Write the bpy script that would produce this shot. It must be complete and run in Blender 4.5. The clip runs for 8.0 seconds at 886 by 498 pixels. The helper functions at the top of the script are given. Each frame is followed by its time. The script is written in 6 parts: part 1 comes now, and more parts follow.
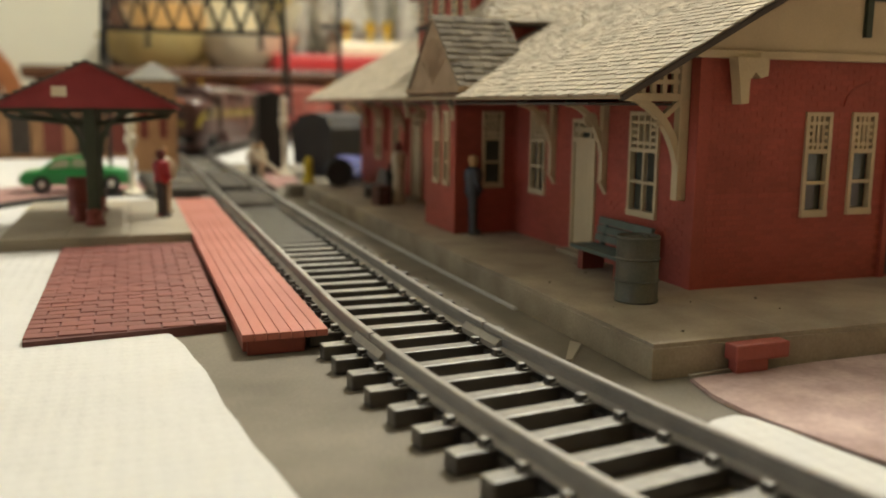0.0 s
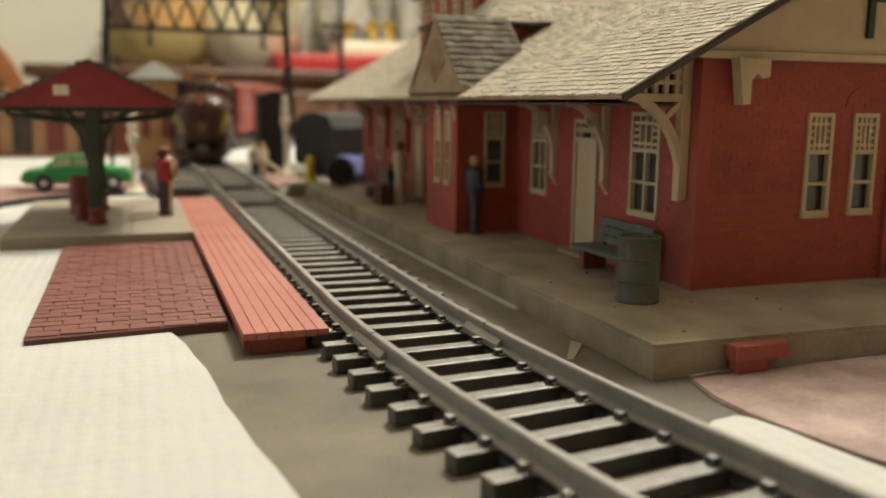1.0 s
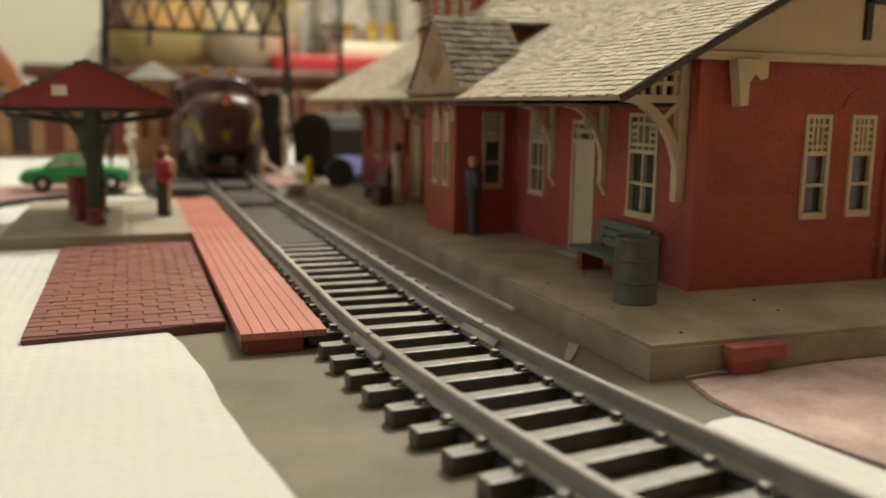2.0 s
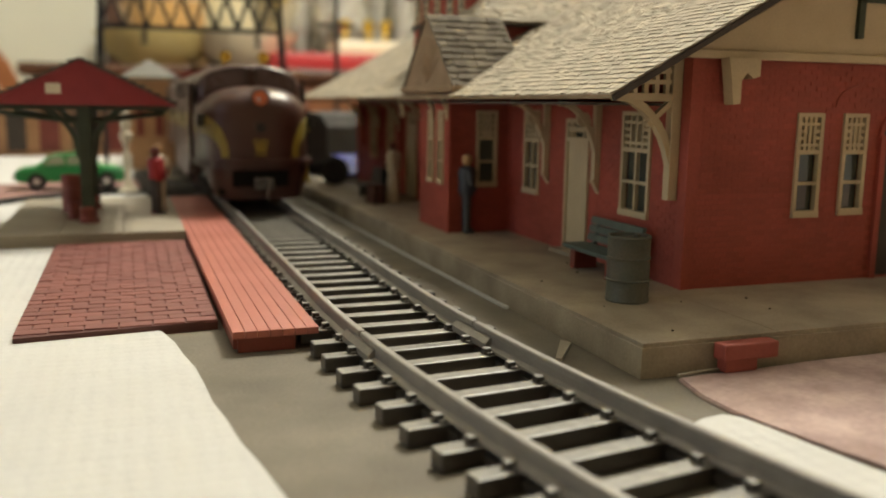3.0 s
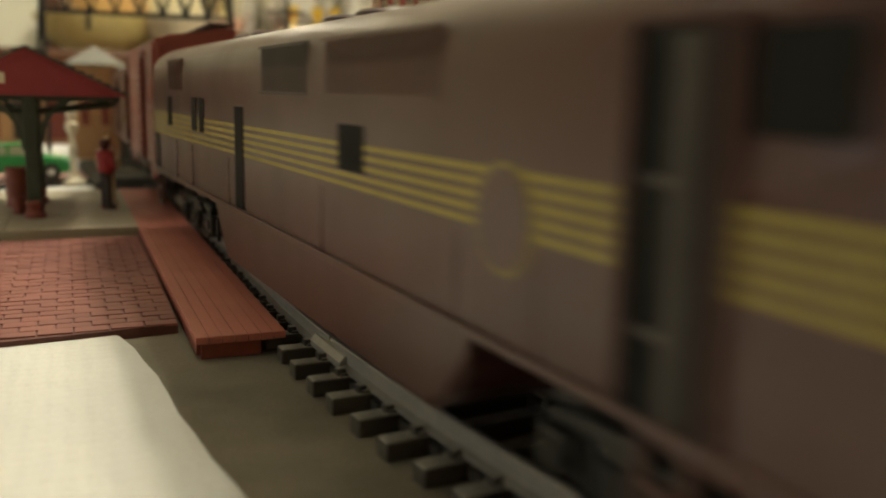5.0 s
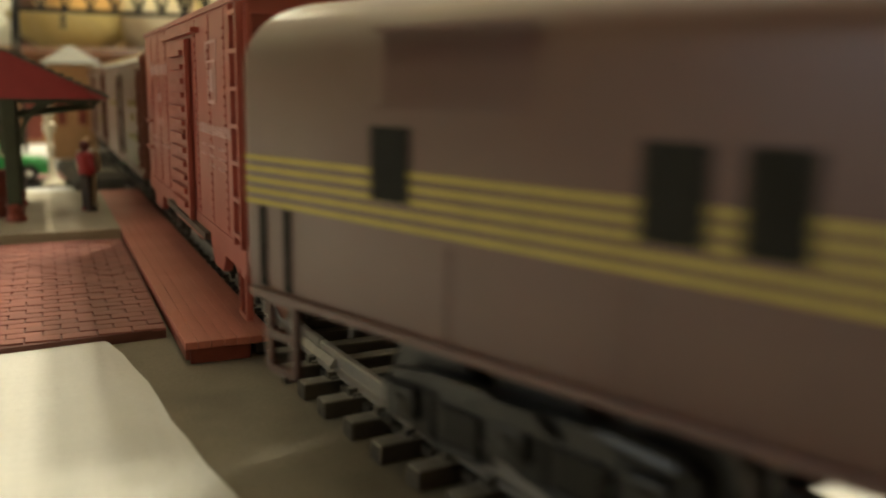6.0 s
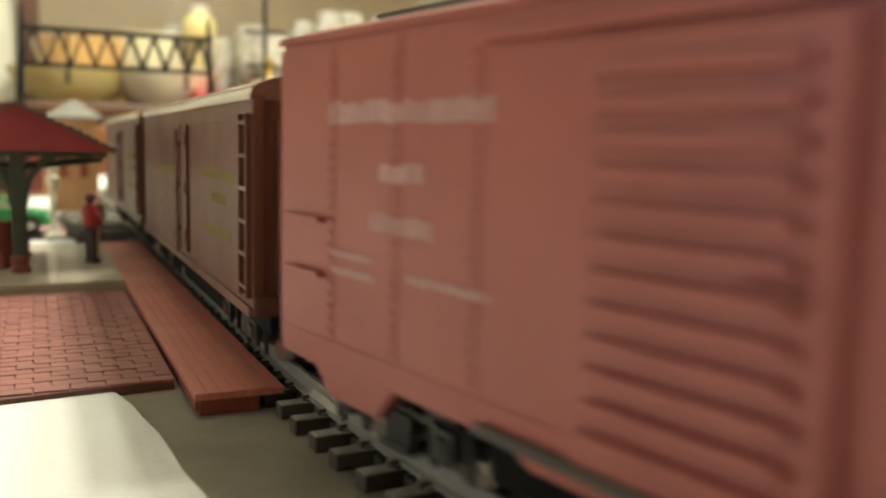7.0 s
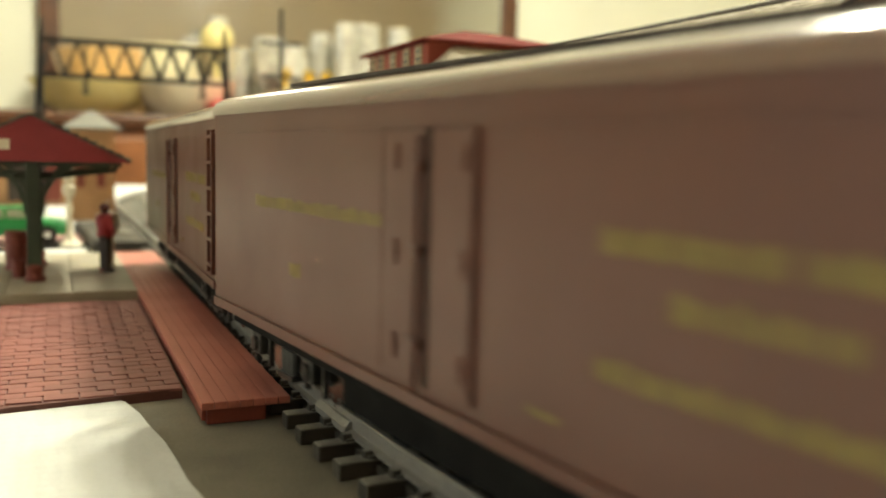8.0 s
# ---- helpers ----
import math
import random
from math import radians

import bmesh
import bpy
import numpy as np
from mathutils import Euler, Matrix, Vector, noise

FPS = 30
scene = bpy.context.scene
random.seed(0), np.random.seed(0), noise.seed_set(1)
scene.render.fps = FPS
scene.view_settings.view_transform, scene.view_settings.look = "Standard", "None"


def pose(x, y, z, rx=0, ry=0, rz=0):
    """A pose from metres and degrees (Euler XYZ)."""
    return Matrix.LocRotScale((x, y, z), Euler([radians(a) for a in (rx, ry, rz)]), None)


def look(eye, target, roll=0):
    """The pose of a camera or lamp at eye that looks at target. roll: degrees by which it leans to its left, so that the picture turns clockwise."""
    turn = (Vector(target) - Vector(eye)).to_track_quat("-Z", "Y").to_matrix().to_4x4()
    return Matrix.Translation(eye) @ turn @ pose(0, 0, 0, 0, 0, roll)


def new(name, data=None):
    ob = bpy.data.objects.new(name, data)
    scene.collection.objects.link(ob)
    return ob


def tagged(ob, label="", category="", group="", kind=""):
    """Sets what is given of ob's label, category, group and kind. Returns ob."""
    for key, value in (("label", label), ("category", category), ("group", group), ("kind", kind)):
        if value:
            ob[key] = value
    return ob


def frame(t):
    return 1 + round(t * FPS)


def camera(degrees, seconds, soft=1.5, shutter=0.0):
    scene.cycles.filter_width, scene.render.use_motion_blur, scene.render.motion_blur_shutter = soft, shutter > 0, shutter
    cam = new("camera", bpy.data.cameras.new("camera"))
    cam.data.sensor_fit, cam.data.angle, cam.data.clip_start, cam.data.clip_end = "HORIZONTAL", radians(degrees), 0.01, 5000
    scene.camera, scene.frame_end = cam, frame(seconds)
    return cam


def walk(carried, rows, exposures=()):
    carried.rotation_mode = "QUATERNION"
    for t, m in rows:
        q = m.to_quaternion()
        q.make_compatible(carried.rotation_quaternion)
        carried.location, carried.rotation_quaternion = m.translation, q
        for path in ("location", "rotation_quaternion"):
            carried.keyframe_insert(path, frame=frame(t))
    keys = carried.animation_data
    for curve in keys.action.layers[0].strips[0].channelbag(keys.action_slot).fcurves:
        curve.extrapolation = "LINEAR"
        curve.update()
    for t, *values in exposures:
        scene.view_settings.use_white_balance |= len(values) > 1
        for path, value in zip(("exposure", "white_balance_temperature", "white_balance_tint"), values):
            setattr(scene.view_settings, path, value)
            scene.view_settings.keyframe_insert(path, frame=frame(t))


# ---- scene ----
MM = 0.001
cam = camera(53.35, 8.0, soft=1.8, shutter=0.5)


def eye(x, y, z, yaw, pitch, roll):
    return pose(x * MM, y * MM, z * MM, 90 + pitch, roll, yaw)


walk(cam, [
    (0.0, eye(-38.94, 0.03, 36.60, -19.45, -9.25, -0.50)),
    (0.5, eye(-38.94, 0.13, 36.58, -19.40, -9.22, -0.59)),
    (1.0, eye(-38.95, -0.08, 36.65, -19.33, -9.28, -0.64)),
    (1.5, eye(-38.98, -0.05, 36.62, -19.29, -9.19, -0.71)),
    (3.0, eye(-38.06, -0.52, 36.53, -19.56, -9.29, -0.80)),
    (3.5, eye(-38.28, -0.52, 36.63, -19.52, -9.36, -0.90)),
    (4.0, eye(-38.58, 0.60, 36.87, -19.55, -9.59, -1.30)),
    (4.5, eye(-39.31, 3.74, 37.11, -20.51, -9.98, -1.60)),
    (4.7, eye(-39.55, 4.00, 37.35, -21.65, -9.88, -1.55)),
    (5.8, eye(-41.00, 3.70, 39.00, -24.15, -10.40, -0.75)),
    (6.0, eye(-41.26, 3.61, 39.16, -24.30, -10.40, -0.70)),
    (6.6, eye(-42.42, 5.30, 39.60, -24.54, -9.22, -1.40)),
    (7.2, eye(-44.60, 1.64, 38.80, -24.61, -5.96, -1.26)),
    (7.6, eye(-44.24, 0.60, 39.20, -23.95, -5.81, -1.00)),
    (8.0, eye(-43.03, 2.00, 39.24, -23.60, -6.09, -1.39)),
], exposures=[(0.0, 0.14, 6500, 10), (3.0, 0.14, 6500, 10), (4.0, 0.13, 6550, 9), (4.5, 0.12, 6850, 6), (6.0, 0.40, 7400, 5), (6.6, 0.72, 7200, 5), (7.0, 0.82, 6550, 3), (7.5, 0.80, 6850, 3), (8.0, 0.84, 6800, 0)])
cam.data.dof.use_dof = True
cam.data.dof.focus_distance = 0.135
cam.data.dof.aperture_fstop = 21.5

# ---- light: one warm ceiling lamp to the side of the table, and the dim room round it ----
world = bpy.data.worlds.new("room_air")
scene.world = world
world.use_nodes = True
world.node_tree.nodes["Background"].inputs[0].default_value = (0.62, 0.78, 1.0, 1)
world.node_tree.nodes["Background"].inputs[1].default_value = 0.6

# bulbs of the chandelier that hangs over the table
BULBS = [(320, 650, 12.0), (430, 770, 15.0), (540, 650, 14.0), (430, 530, 11.0)]
for bx, by, watts in BULBS:
    lamp_data = bpy.data.lights.new("chandelier_bulb", "POINT")
    lamp_data.energy = watts
    lamp_data.color = (1.0, 0.955, 0.82)
    lamp_data.shadow_soft_size = 0.03
    lamp = new("chandelier_bulb", lamp_data)
    lamp.location = (bx * MM, by * MM, 0.92)


# dusk light through the window in the west wall
dusk = bpy.data.lights.new("window_dusk", "AREA")
dusk.shape = "RECTANGLE"
dusk.size, dusk.size_y = 1.0, 1.1
dusk.energy = 3.4
dusk.color = (0.80, 0.88, 1.0)
lamp = new("window_dusk", dusk)
lamp.matrix_world = look((-1.88, 0.15, 0.55), (0.0, 0.15, 0.2))

# ---- materials ----
def mat(name, color, rough=0.6, metal=0.0, var=0.15, size=4.0, fine=0.6, bump=0.15, spec=0.5, second=None, island=0.0, coat=0.0):
    """A surface with variation at two scales; size and fine are in millimetres."""
    m = bpy.data.materials.new(name)
    m.use_nodes = True
    nt = m.node_tree
    b = nt.nodes["Principled BSDF"]
    b.inputs["Metallic"].default_value = metal
    b.inputs["Specular IOR Level"].default_value = spec
    b.inputs["Coat Weight"].default_value = coat
    co = nt.nodes.new("ShaderNodeTexCoord")
    big = nt.nodes.new("ShaderNodeTexNoise")
    big.inputs["Scale"].default_value = 1000.0 / size
    big.inputs["Detail"].default_value = 4
    small = nt.nodes.new("ShaderNodeTexNoise")
    small.inputs["Scale"].default_value = 1000.0 / fine
    small.inputs["Detail"].default_value = 3
    for n in (big, small):
        nt.links.new(co.outputs["Object"], n.inputs["Vector"])
    ramp = nt.nodes.new("ShaderNodeMapRange")
    ramp.inputs["From Min"].default_value, ramp.inputs["From Max"].default_value = 0.3, 0.7
    nt.links.new(big.outputs["Fac"], ramp.inputs["Value"])
    mix = nt.nodes.new("ShaderNodeMix")
    mix.data_type = "RGBA"
    c = Vector(color)
    s = Vector(second) if second else c * (1 - 2 * var)
    mix.inputs["A"].default_value = (*c, 1)
    mix.inputs["B"].default_value = (*s, 1)
    nt.links.new(ramp.outputs["Result"], mix.inputs["Factor"])
    hsv = nt.nodes.new("ShaderNodeHueSaturation")
    nt.links.new(mix.outputs["Result"], hsv.inputs["Color"])
    val = nt.nodes.new("ShaderNodeMapRange")
    val.inputs["From Min"].default_value, val.inputs["From Max"].default_value = 0.3, 0.7
    val.inputs["To Min"].default_value, val.inputs["To Max"].default_value = 1 - var * 0.7, 1 + var * 0.7
    nt.links.new(small.outputs["Fac"], val.inputs["Value"])
    last = val.outputs["Result"]
    if island:
        geo = nt.nodes.new("ShaderNodeNewGeometry")
        inf = nt.nodes.new("ShaderNodeObjectInfo")
        add = nt.nodes.new("ShaderNodeMath")
        nt.links.new(geo.outputs["Random Per Island"], add.inputs[0])
        nt.links.new(inf.outputs["Random"], add.inputs[1])
        fr = nt.nodes.new("ShaderNodeMath")
        fr.operation = "FRACT"
        nt.links.new(add.outputs[0], fr.inputs[0])
        mr = nt.nodes.new("ShaderNodeMapRange")
        mr.inputs["To Min"].default_value, mr.inputs["To Max"].default_value = 1 - island, 1 + island
        nt.links.new(fr.outputs[0], mr.inputs["Value"])
        mul = nt.nodes.new("ShaderNodeMath")
        mul.operation = "MULTIPLY"
        nt.links.new(mr.outputs["Result"], mul.inputs[0])
        nt.links.new(last, mul.inputs[1])
        last = mul.outputs[0]
    nt.links.new(last, hsv.inputs["Value"])
    nt.links.new(hsv.outputs["Color"], b.inputs["Base Color"])
    ro = nt.nodes.new("ShaderNodeMapRange")
    ro.inputs["To Min"].default_value, ro.inputs["To Max"].default_value = max(0.03, rough - 0.12), min(1.0, rough + 0.12)
    nt.links.new(big.outputs["Fac"], ro.inputs["Value"])
    nt.links.new(ro.outputs["Result"], b.inputs["Roughness"])
    if bump:
        bp = nt.nodes.new("ShaderNodeBump")
        bp.inputs["Strength"].default_value = bump
        bp.inputs["Distance"].default_value = fine * MM * 0.4
        nt.links.new(small.outputs["Fac"], bp.inputs["Height"])
        nt.links.new(bp.outputs["Normal"], b.inputs["Normal"])
    return m


M_CLOTH = mat("white_paper", (0.615, 0.61, 0.58), 0.85, var=0.04, size=30, fine=0.7, bump=0.3)
M_MAT = mat("grey_card", (0.200, 0.172, 0.124), 0.7, var=0.16, size=20, fine=0.5, bump=0.25, second=(0.108, 0.092, 0.066))
M_ROAD = mat("mauve_road_card", (0.52, 0.385, 0.345), 0.9, var=0.14, size=9, fine=0.8, second=(0.30, 0.20, 0.18))
# tie tops: paler than the sides, the plastic's sheen painted into the colour
M_TIETOP = mat("sheen_tie_top", (0.30, 0.285, 0.245), 0.42, var=0.2, size=2.2, fine=0.3, bump=0.4, spec=0.7, island=0.2, second=(0.15, 0.138, 0.115))
M_RAIL = mat("nickel_rail", (0.37, 0.345, 0.31), 0.36, metal=0.45, var=0.1, size=6, fine=0.4, bump=0.05)
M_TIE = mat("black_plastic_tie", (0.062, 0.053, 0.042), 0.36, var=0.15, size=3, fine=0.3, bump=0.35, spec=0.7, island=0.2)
M_PLANK = mat("salmon_plastic_planks", (0.46, 0.148, 0.108), 0.5, var=0.07, size=20, fine=0.5, bump=0.15, island=0.05)
M_BRICKMAT = mat("brick_red_plastic", (0.235, 0.078, 0.062), 0.6, var=0.1, size=9, fine=0.4, bump=0.2, island=0.14)
M_JOINT = mat("dark_joint", (0.13, 0.05, 0.042), 0.8, var=0.1, size=5, fine=0.4)
M_PAD = mat("beige_plastic_pad", (0.36, 0.315, 0.235), 0.65, var=0.07, size=15, fine=0.5, island=0.04)
M_PLAT = mat("grey_platform", (0.41, 0.345, 0.24), 0.6, var=0.15, size=11, fine=0.5, bump=0.25, second=(0.25, 0.205, 0.145), island=0.05)
M_WALL = mat("station_red_brick", (0.375, 0.066, 0.042), 0.62, var=0.14, size=14, fine=0.5, bump=0.3, island=0.10, second=(0.26, 0.050, 0.030))
M_TRIM = mat("cream_trim", (0.55, 0.44, 0.27), 0.6, var=0.06, size=6, fine=0.4, bump=0.1)
M_SHINGLE = mat("weathered_shingle", (0.55, 0.48, 0.355), 0.8, var=0.16, size=5, fine=0.4, bump=0.4, island=0.17)
M_TOWER = mat("matt_red_tower_roof", (0.17, 0.03, 0.025), 0.95, var=0.12, size=5, fine=0.4, bump=0.3, spec=0.1)
M_GABLE = mat("tan_gable_wood", (0.37, 0.255, 0.15), 0.65, var=0.12, size=5, fine=0.4, bump=0.15)
M_DARKSH = mat("dark_slate_shingle", (0.22, 0.185, 0.135), 0.85, var=0.18, size=4, fine=0.4, bump=0.3, island=0.3, spec=0.2)
M_SHRED = mat("shelter_maroon_plastic", (0.25, 0.020, 0.026), 0.5, var=0.08, size=8, fine=0.4, bump=0.08)
# near-black that also stands in for shade inside rooms, pocket and step hole
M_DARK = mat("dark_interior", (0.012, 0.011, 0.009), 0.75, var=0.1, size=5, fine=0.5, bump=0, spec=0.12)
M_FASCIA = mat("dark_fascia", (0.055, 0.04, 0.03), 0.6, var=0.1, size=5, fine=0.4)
M_GREEN = mat("dark_green_plastic", (0.030, 0.045, 0.021), 0.5, var=0.12, size=4, fine=0.4)
M_BENCH = mat("teal_bench_paint", (0.095, 0.125, 0.105), 0.55, var=0.1, size=3, fine=0.3, island=0.1)
M_OXIDE = mat("red_oxide_plastic", (0.22, 0.045, 0.03), 0.5, var=0.1, size=3, fine=0.3)
M_BLACK = mat("black_plastic", (0.014, 0.013, 0.012), 0.45, var=0.1, size=4, fine=0.3)
M_TUSCAN = mat("maroon_locomotive_enamel", (0.062, 0.021, 0.0145), 0.36, var=0.06, size=18, fine=0.4, bump=0.03, spec=0.5)
M_TUSCAN2 = mat("brown_car_enamel", (0.105, 0.033, 0.019), 0.40, var=0.06, size=18, fine=0.4, bump=0.03, spec=0.5)
M_BOXRED = mat("boxcar_red_plastic", (0.27, 0.057, 0.043), 0.42, var=0.05, size=15, fine=0.4, bump=0.04)
M_YELLOW = mat("yellow_decal", (0.31, 0.235, 0.03), 0.5, var=0.08, size=3, fine=0.3, bump=0.02)
M_WHITE = mat("white_lettering", (0.47, 0.27, 0.25), 0.6, var=0.08, size=3, fine=0.3, bump=0.02)
M_TRUCK = mat("black_truck_plastic", (0.024, 0.022, 0.018), 0.38, var=0.12, size=3, fine=0.3)
M_STEEL = mat("bright_steel", (0.55, 0.53, 0.5), 0.25, metal=1.0, var=0.08, size=3, fine=0.3, bump=0.03)
M_BRASS = mat("brass", (0.75, 0.50, 0.10), 0.25, metal=1.0, var=0.08, size=3, fine=0.3, bump=0.03)
M_IVORY = mat("ivory_plastic", (0.72, 0.66, 0.50), 0.5, var=0.05, size=5, fine=0.4)
M_ROOFSILVER = mat("silver_roof_paint", (0.50, 0.48, 0.46), 0.32, metal=0.6, var=0.08, size=8, fine=0.4, bump=0.04)


def weave(m, step=1.1, strength=0.17):
    """Adds a fine woven relief to a paper or cloth surface."""
    nt = m.node_tree
    b = nt.nodes["Principled BSDF"]
    co = nt.nodes.new("ShaderNodeTexCoord")
    old = b.inputs["Normal"].links[0].from_socket
    for axis in ("X", "Y"):
        wv = nt.nodes.new("ShaderNodeTexWave")
        wv.bands_direction = axis
        wv.inputs["Scale"].default_value = 1000 / step / 20 * 3.1416
        wv.inputs["Distortion"].default_value = 1.5
        bp = nt.nodes.new("ShaderNodeBump")
        bp.inputs["Strength"].default_value = strength
        bp.inputs["Distance"].default_value = 0.0002
        nt.links.new(co.outputs["Object"], wv.inputs["Vector"])
        nt.links.new(wv.outputs["Fac"], bp.inputs["Height"])
        nt.links.new(old, bp.inputs["Normal"])
        old = bp.outputs["Normal"]
    cr = nt.nodes.new("ShaderNodeTexNoise")
    cr.inputs["Scale"].default_value = 55
    cr.inputs["Detail"].default_value = 3
    bp = nt.nodes.new("ShaderNodeBump")
    bp.inputs["Strength"].default_value = 0.35
    bp.inputs["Distance"].default_value = 0.004
    nt.links.new(co.outputs["Object"], cr.inputs["Vector"])
    nt.links.new(cr.outputs["Fac"], bp.inputs["Height"])
    nt.links.new(old, bp.inputs["Normal"])
    nt.links.new(bp.outputs["Normal"], b.inputs["Normal"])


weave(M_CLOTH)


def glass(name, tint, rough=0.05):
    m = bpy.data.materials.new(name)
    m.use_nodes = True
    b = m.node_tree.nodes["Principled BSDF"]
    b.inputs["Base Color"].default_value = (*tint, 1)
    b.inputs["Roughness"].default_value = rough
    b.inputs["Specular IOR Level"].default_value = 0.7
    return m


# ---- mesh tools: all sizes in millimetres ----
def part(name, bm, material, parent=None, label="", loc=(0, 0, 0), rot=(0, 0, 0), smooth=False):
    bmesh.ops.scale(bm, vec=(MM, MM, MM), verts=bm.verts)
    bmesh.ops.recalc_face_normals(bm, faces=bm.faces)
    me = bpy.data.meshes.new(name)
    bm.to_mesh(me)
    bm.free()
    if smooth:
        me.shade_smooth()
        me.set_sharp_from_angle(angle=radians(38))
    me.materials.append(material)
    return link(name, me, parent, label, loc, rot)


def link(name, me, parent=None, label="", loc=(0, 0, 0), rot=(0, 0, 0)):
    ob = new(name, me)
    ob.parent = parent
    ob.location = Vector(loc) * MM
    ob.rotation_euler = [radians(a) for a in rot]
    if label:
        tagged(ob, label)
    return ob


def thing(name, label, category, loc=(0, 0, 0), rz=0.0, group="", kind=""):
    ob = new(name)
    ob.empty_display_size = 0.005
    ob.location = Vector(loc) * MM
    ob.rotation_euler = (0, 0, radians(rz))
    return tagged(ob, label, category, group, kind)


def box(bm, x0, x1, y0, y1, z0, z1, bev=0.0):
    vs = [bm.verts.new((x, y, z)) for z in (z0, z1) for x, y in ((x0, y0), (x1, y0), (x1, y1), (x0, y1))]
    fs = [bm.faces.new([vs[i] for i in q]) for q in ((3, 2, 1, 0), (4, 5, 6, 7), (0, 1, 5, 4), (1, 2, 6, 5), (2, 3, 7, 6), (3, 0, 4, 7))]
    if bev:
        es = list({e for f in fs for e in f.edges})
        bmesh.ops.bevel(bm, geom=es, offset=bev, segments=2, affect="EDGES", profile=0.6)
    return bm


def prism(bm, pts, axis, a, b):
    """A flat outline pushed from a to b along an axis. pts: (u, v) = (y, z), (x, z) or (x, y)."""
    put = {"x": lambda u, v, w: (w, u, v), "y": lambda u, v, w: (u, w, v), "z": lambda u, v, w: (u, v, w)}[axis]
    lo = [bm.verts.new(put(u, v, a)) for u, v in pts]
    hi = [bm.verts.new(put(u, v, b)) for u, v in pts]
    n = len(pts)
    bm.faces.new(lo)
    bm.faces.new(hi[::-1])
    for i in range(n):
        bm.faces.new((lo[i], lo[(i + 1) % n], hi[(i + 1) % n], hi[i]))
    return bm


def tube(bm, p0, p1, r0, r1=None, n=12):
    r1 = r0 if r1 is None else r1
    p0, p1 = Vector(p0), Vector(p1)
    q = (p1 - p0).to_track_quat("Z", "Y").to_matrix()
    rings = []
    for p, r in ((p0, r0), (p1, r1)):
        rings.append([bm.verts.new(p + q @ Vector((r * math.cos(2 * math.pi * i / n), r * math.sin(2 * math.pi * i / n), 0))) for i in range(n)])
    for i in range(n):
        bm.faces.new((rings[0][i], rings[0][(i + 1) % n], rings[1][(i + 1) % n], rings[1][i]))
    bm.faces.new(rings[0][::-1])
    bm.faces.new(rings[1])
    return bm


def lathe(bm, prof, n=16, x=0.0, y=0.0):
    """prof: (radius, height) from the bottom up."""
    rings = [[bm.verts.new((x + r * math.cos(2 * math.pi * i / n), y + r * math.sin(2 * math.pi * i / n), z)) for i in range(n)] for r, z in prof]
    for a, b in zip(rings, rings[1:]):
        for i in range(n):
            bm.faces.new((a[i], a[(i + 1) % n], b[(i + 1) % n], b[i]))
    bm.faces.new(rings[0][::-1])
    bm.faces.new(rings[-1])
    return bm


def ribbon(bm, pts, w, axis, a, b):
    """A bent strip of width w along pts (u, v), pushed from a to b along an axis."""
    up, down = [], []
    for i, p in enumerate(pts):
        p0, p1 = Vector(pts[max(0, i - 1)]), Vector(pts[min(len(pts) - 1, i + 1)])
        d = (p1 - p0).normalized()
        n = Vector((-d.y, d.x)) * w / 2
        up.append(Vector(p) + n)
        down.append(Vector(p) - n)
    return prism(bm, up + down[::-1], axis, a, b)


def loft(bm, rings, close=True):
    vs = [[bm.verts.new(p) for p in ring] for ring in rings]
    n = len(vs[0])
    for a, b in zip(vs, vs[1:]):
        for i in range(n):
            bm.faces.new((a[i], a[(i + 1) % n], b[(i + 1) % n], b[i]))
    if close:
        bm.faces.new(vs[0][::-1])
        bm.faces.new(vs[-1])
    return bm


B = bmesh.new

# ---- the track's line: straight past the station, bending to the same side at both ends ----
BEND, RADIUS = 144.0, 459.0
FAR_BEND = 575.0


def line(s):
    """Place and heading (degrees from +y) of the track's centre at s millimetres."""
    if s < BEND:
        a = (BEND - s) / RADIUS
        return RADIUS * (1 - math.cos(a)), BEND - RADIUS * math.sin(a), math.degrees(a)
    if s > FAR_BEND:
        a = (s - FAR_BEND) / RADIUS
        return RADIUS * (1 - math.cos(a)), FAR_BEND + RADIUS * math.sin(a), -math.degrees(a)
    return 0.0, s, 0.0

# ---- table and the sheets on it ----
rnd = random.Random(5)


def sheet(name, outline, z, thick, material, label, category, wave=0.0, kind="structure", step=6.0, lift=None):
    """A thin sheet with a soft, slightly uneven edge."""
    pts = []
    for i, p in enumerate(outline):
        q = outline[(i + 1) % len(outline)]
        d = (Vector(q) - Vector(p))
        n = max(1, int(d.length / step)) if d.length < 260 else 12
        for k in range(n):
            v = Vector(p) + d * k / n
            w = wave * (noise.noise(Vector((v.x * 0.06, v.y * 0.06, z + 3))) + 0.4 * noise.noise(Vector((v.x * 0.2, v.y * 0.2, 7))))
            nn = Vector((-d.y, d.x)).normalized()
            pts.append(v + nn * w)
    bm = B()
    prism(bm, [(p.x, p.y) for p in pts], "z", z, z + thick)
    es = [e for e in bm.edges if abs(e.verts[0].co.z - z - thick) < 1e-6 and abs(e.verts[1].co.z - z - thick) < 1e-6]
    bmesh.ops.bevel(bm, geom=es, offset=thick * 0.45, segments=2, affect="EDGES")
    return tagged(part(name, bm, material), label, category, kind=kind)


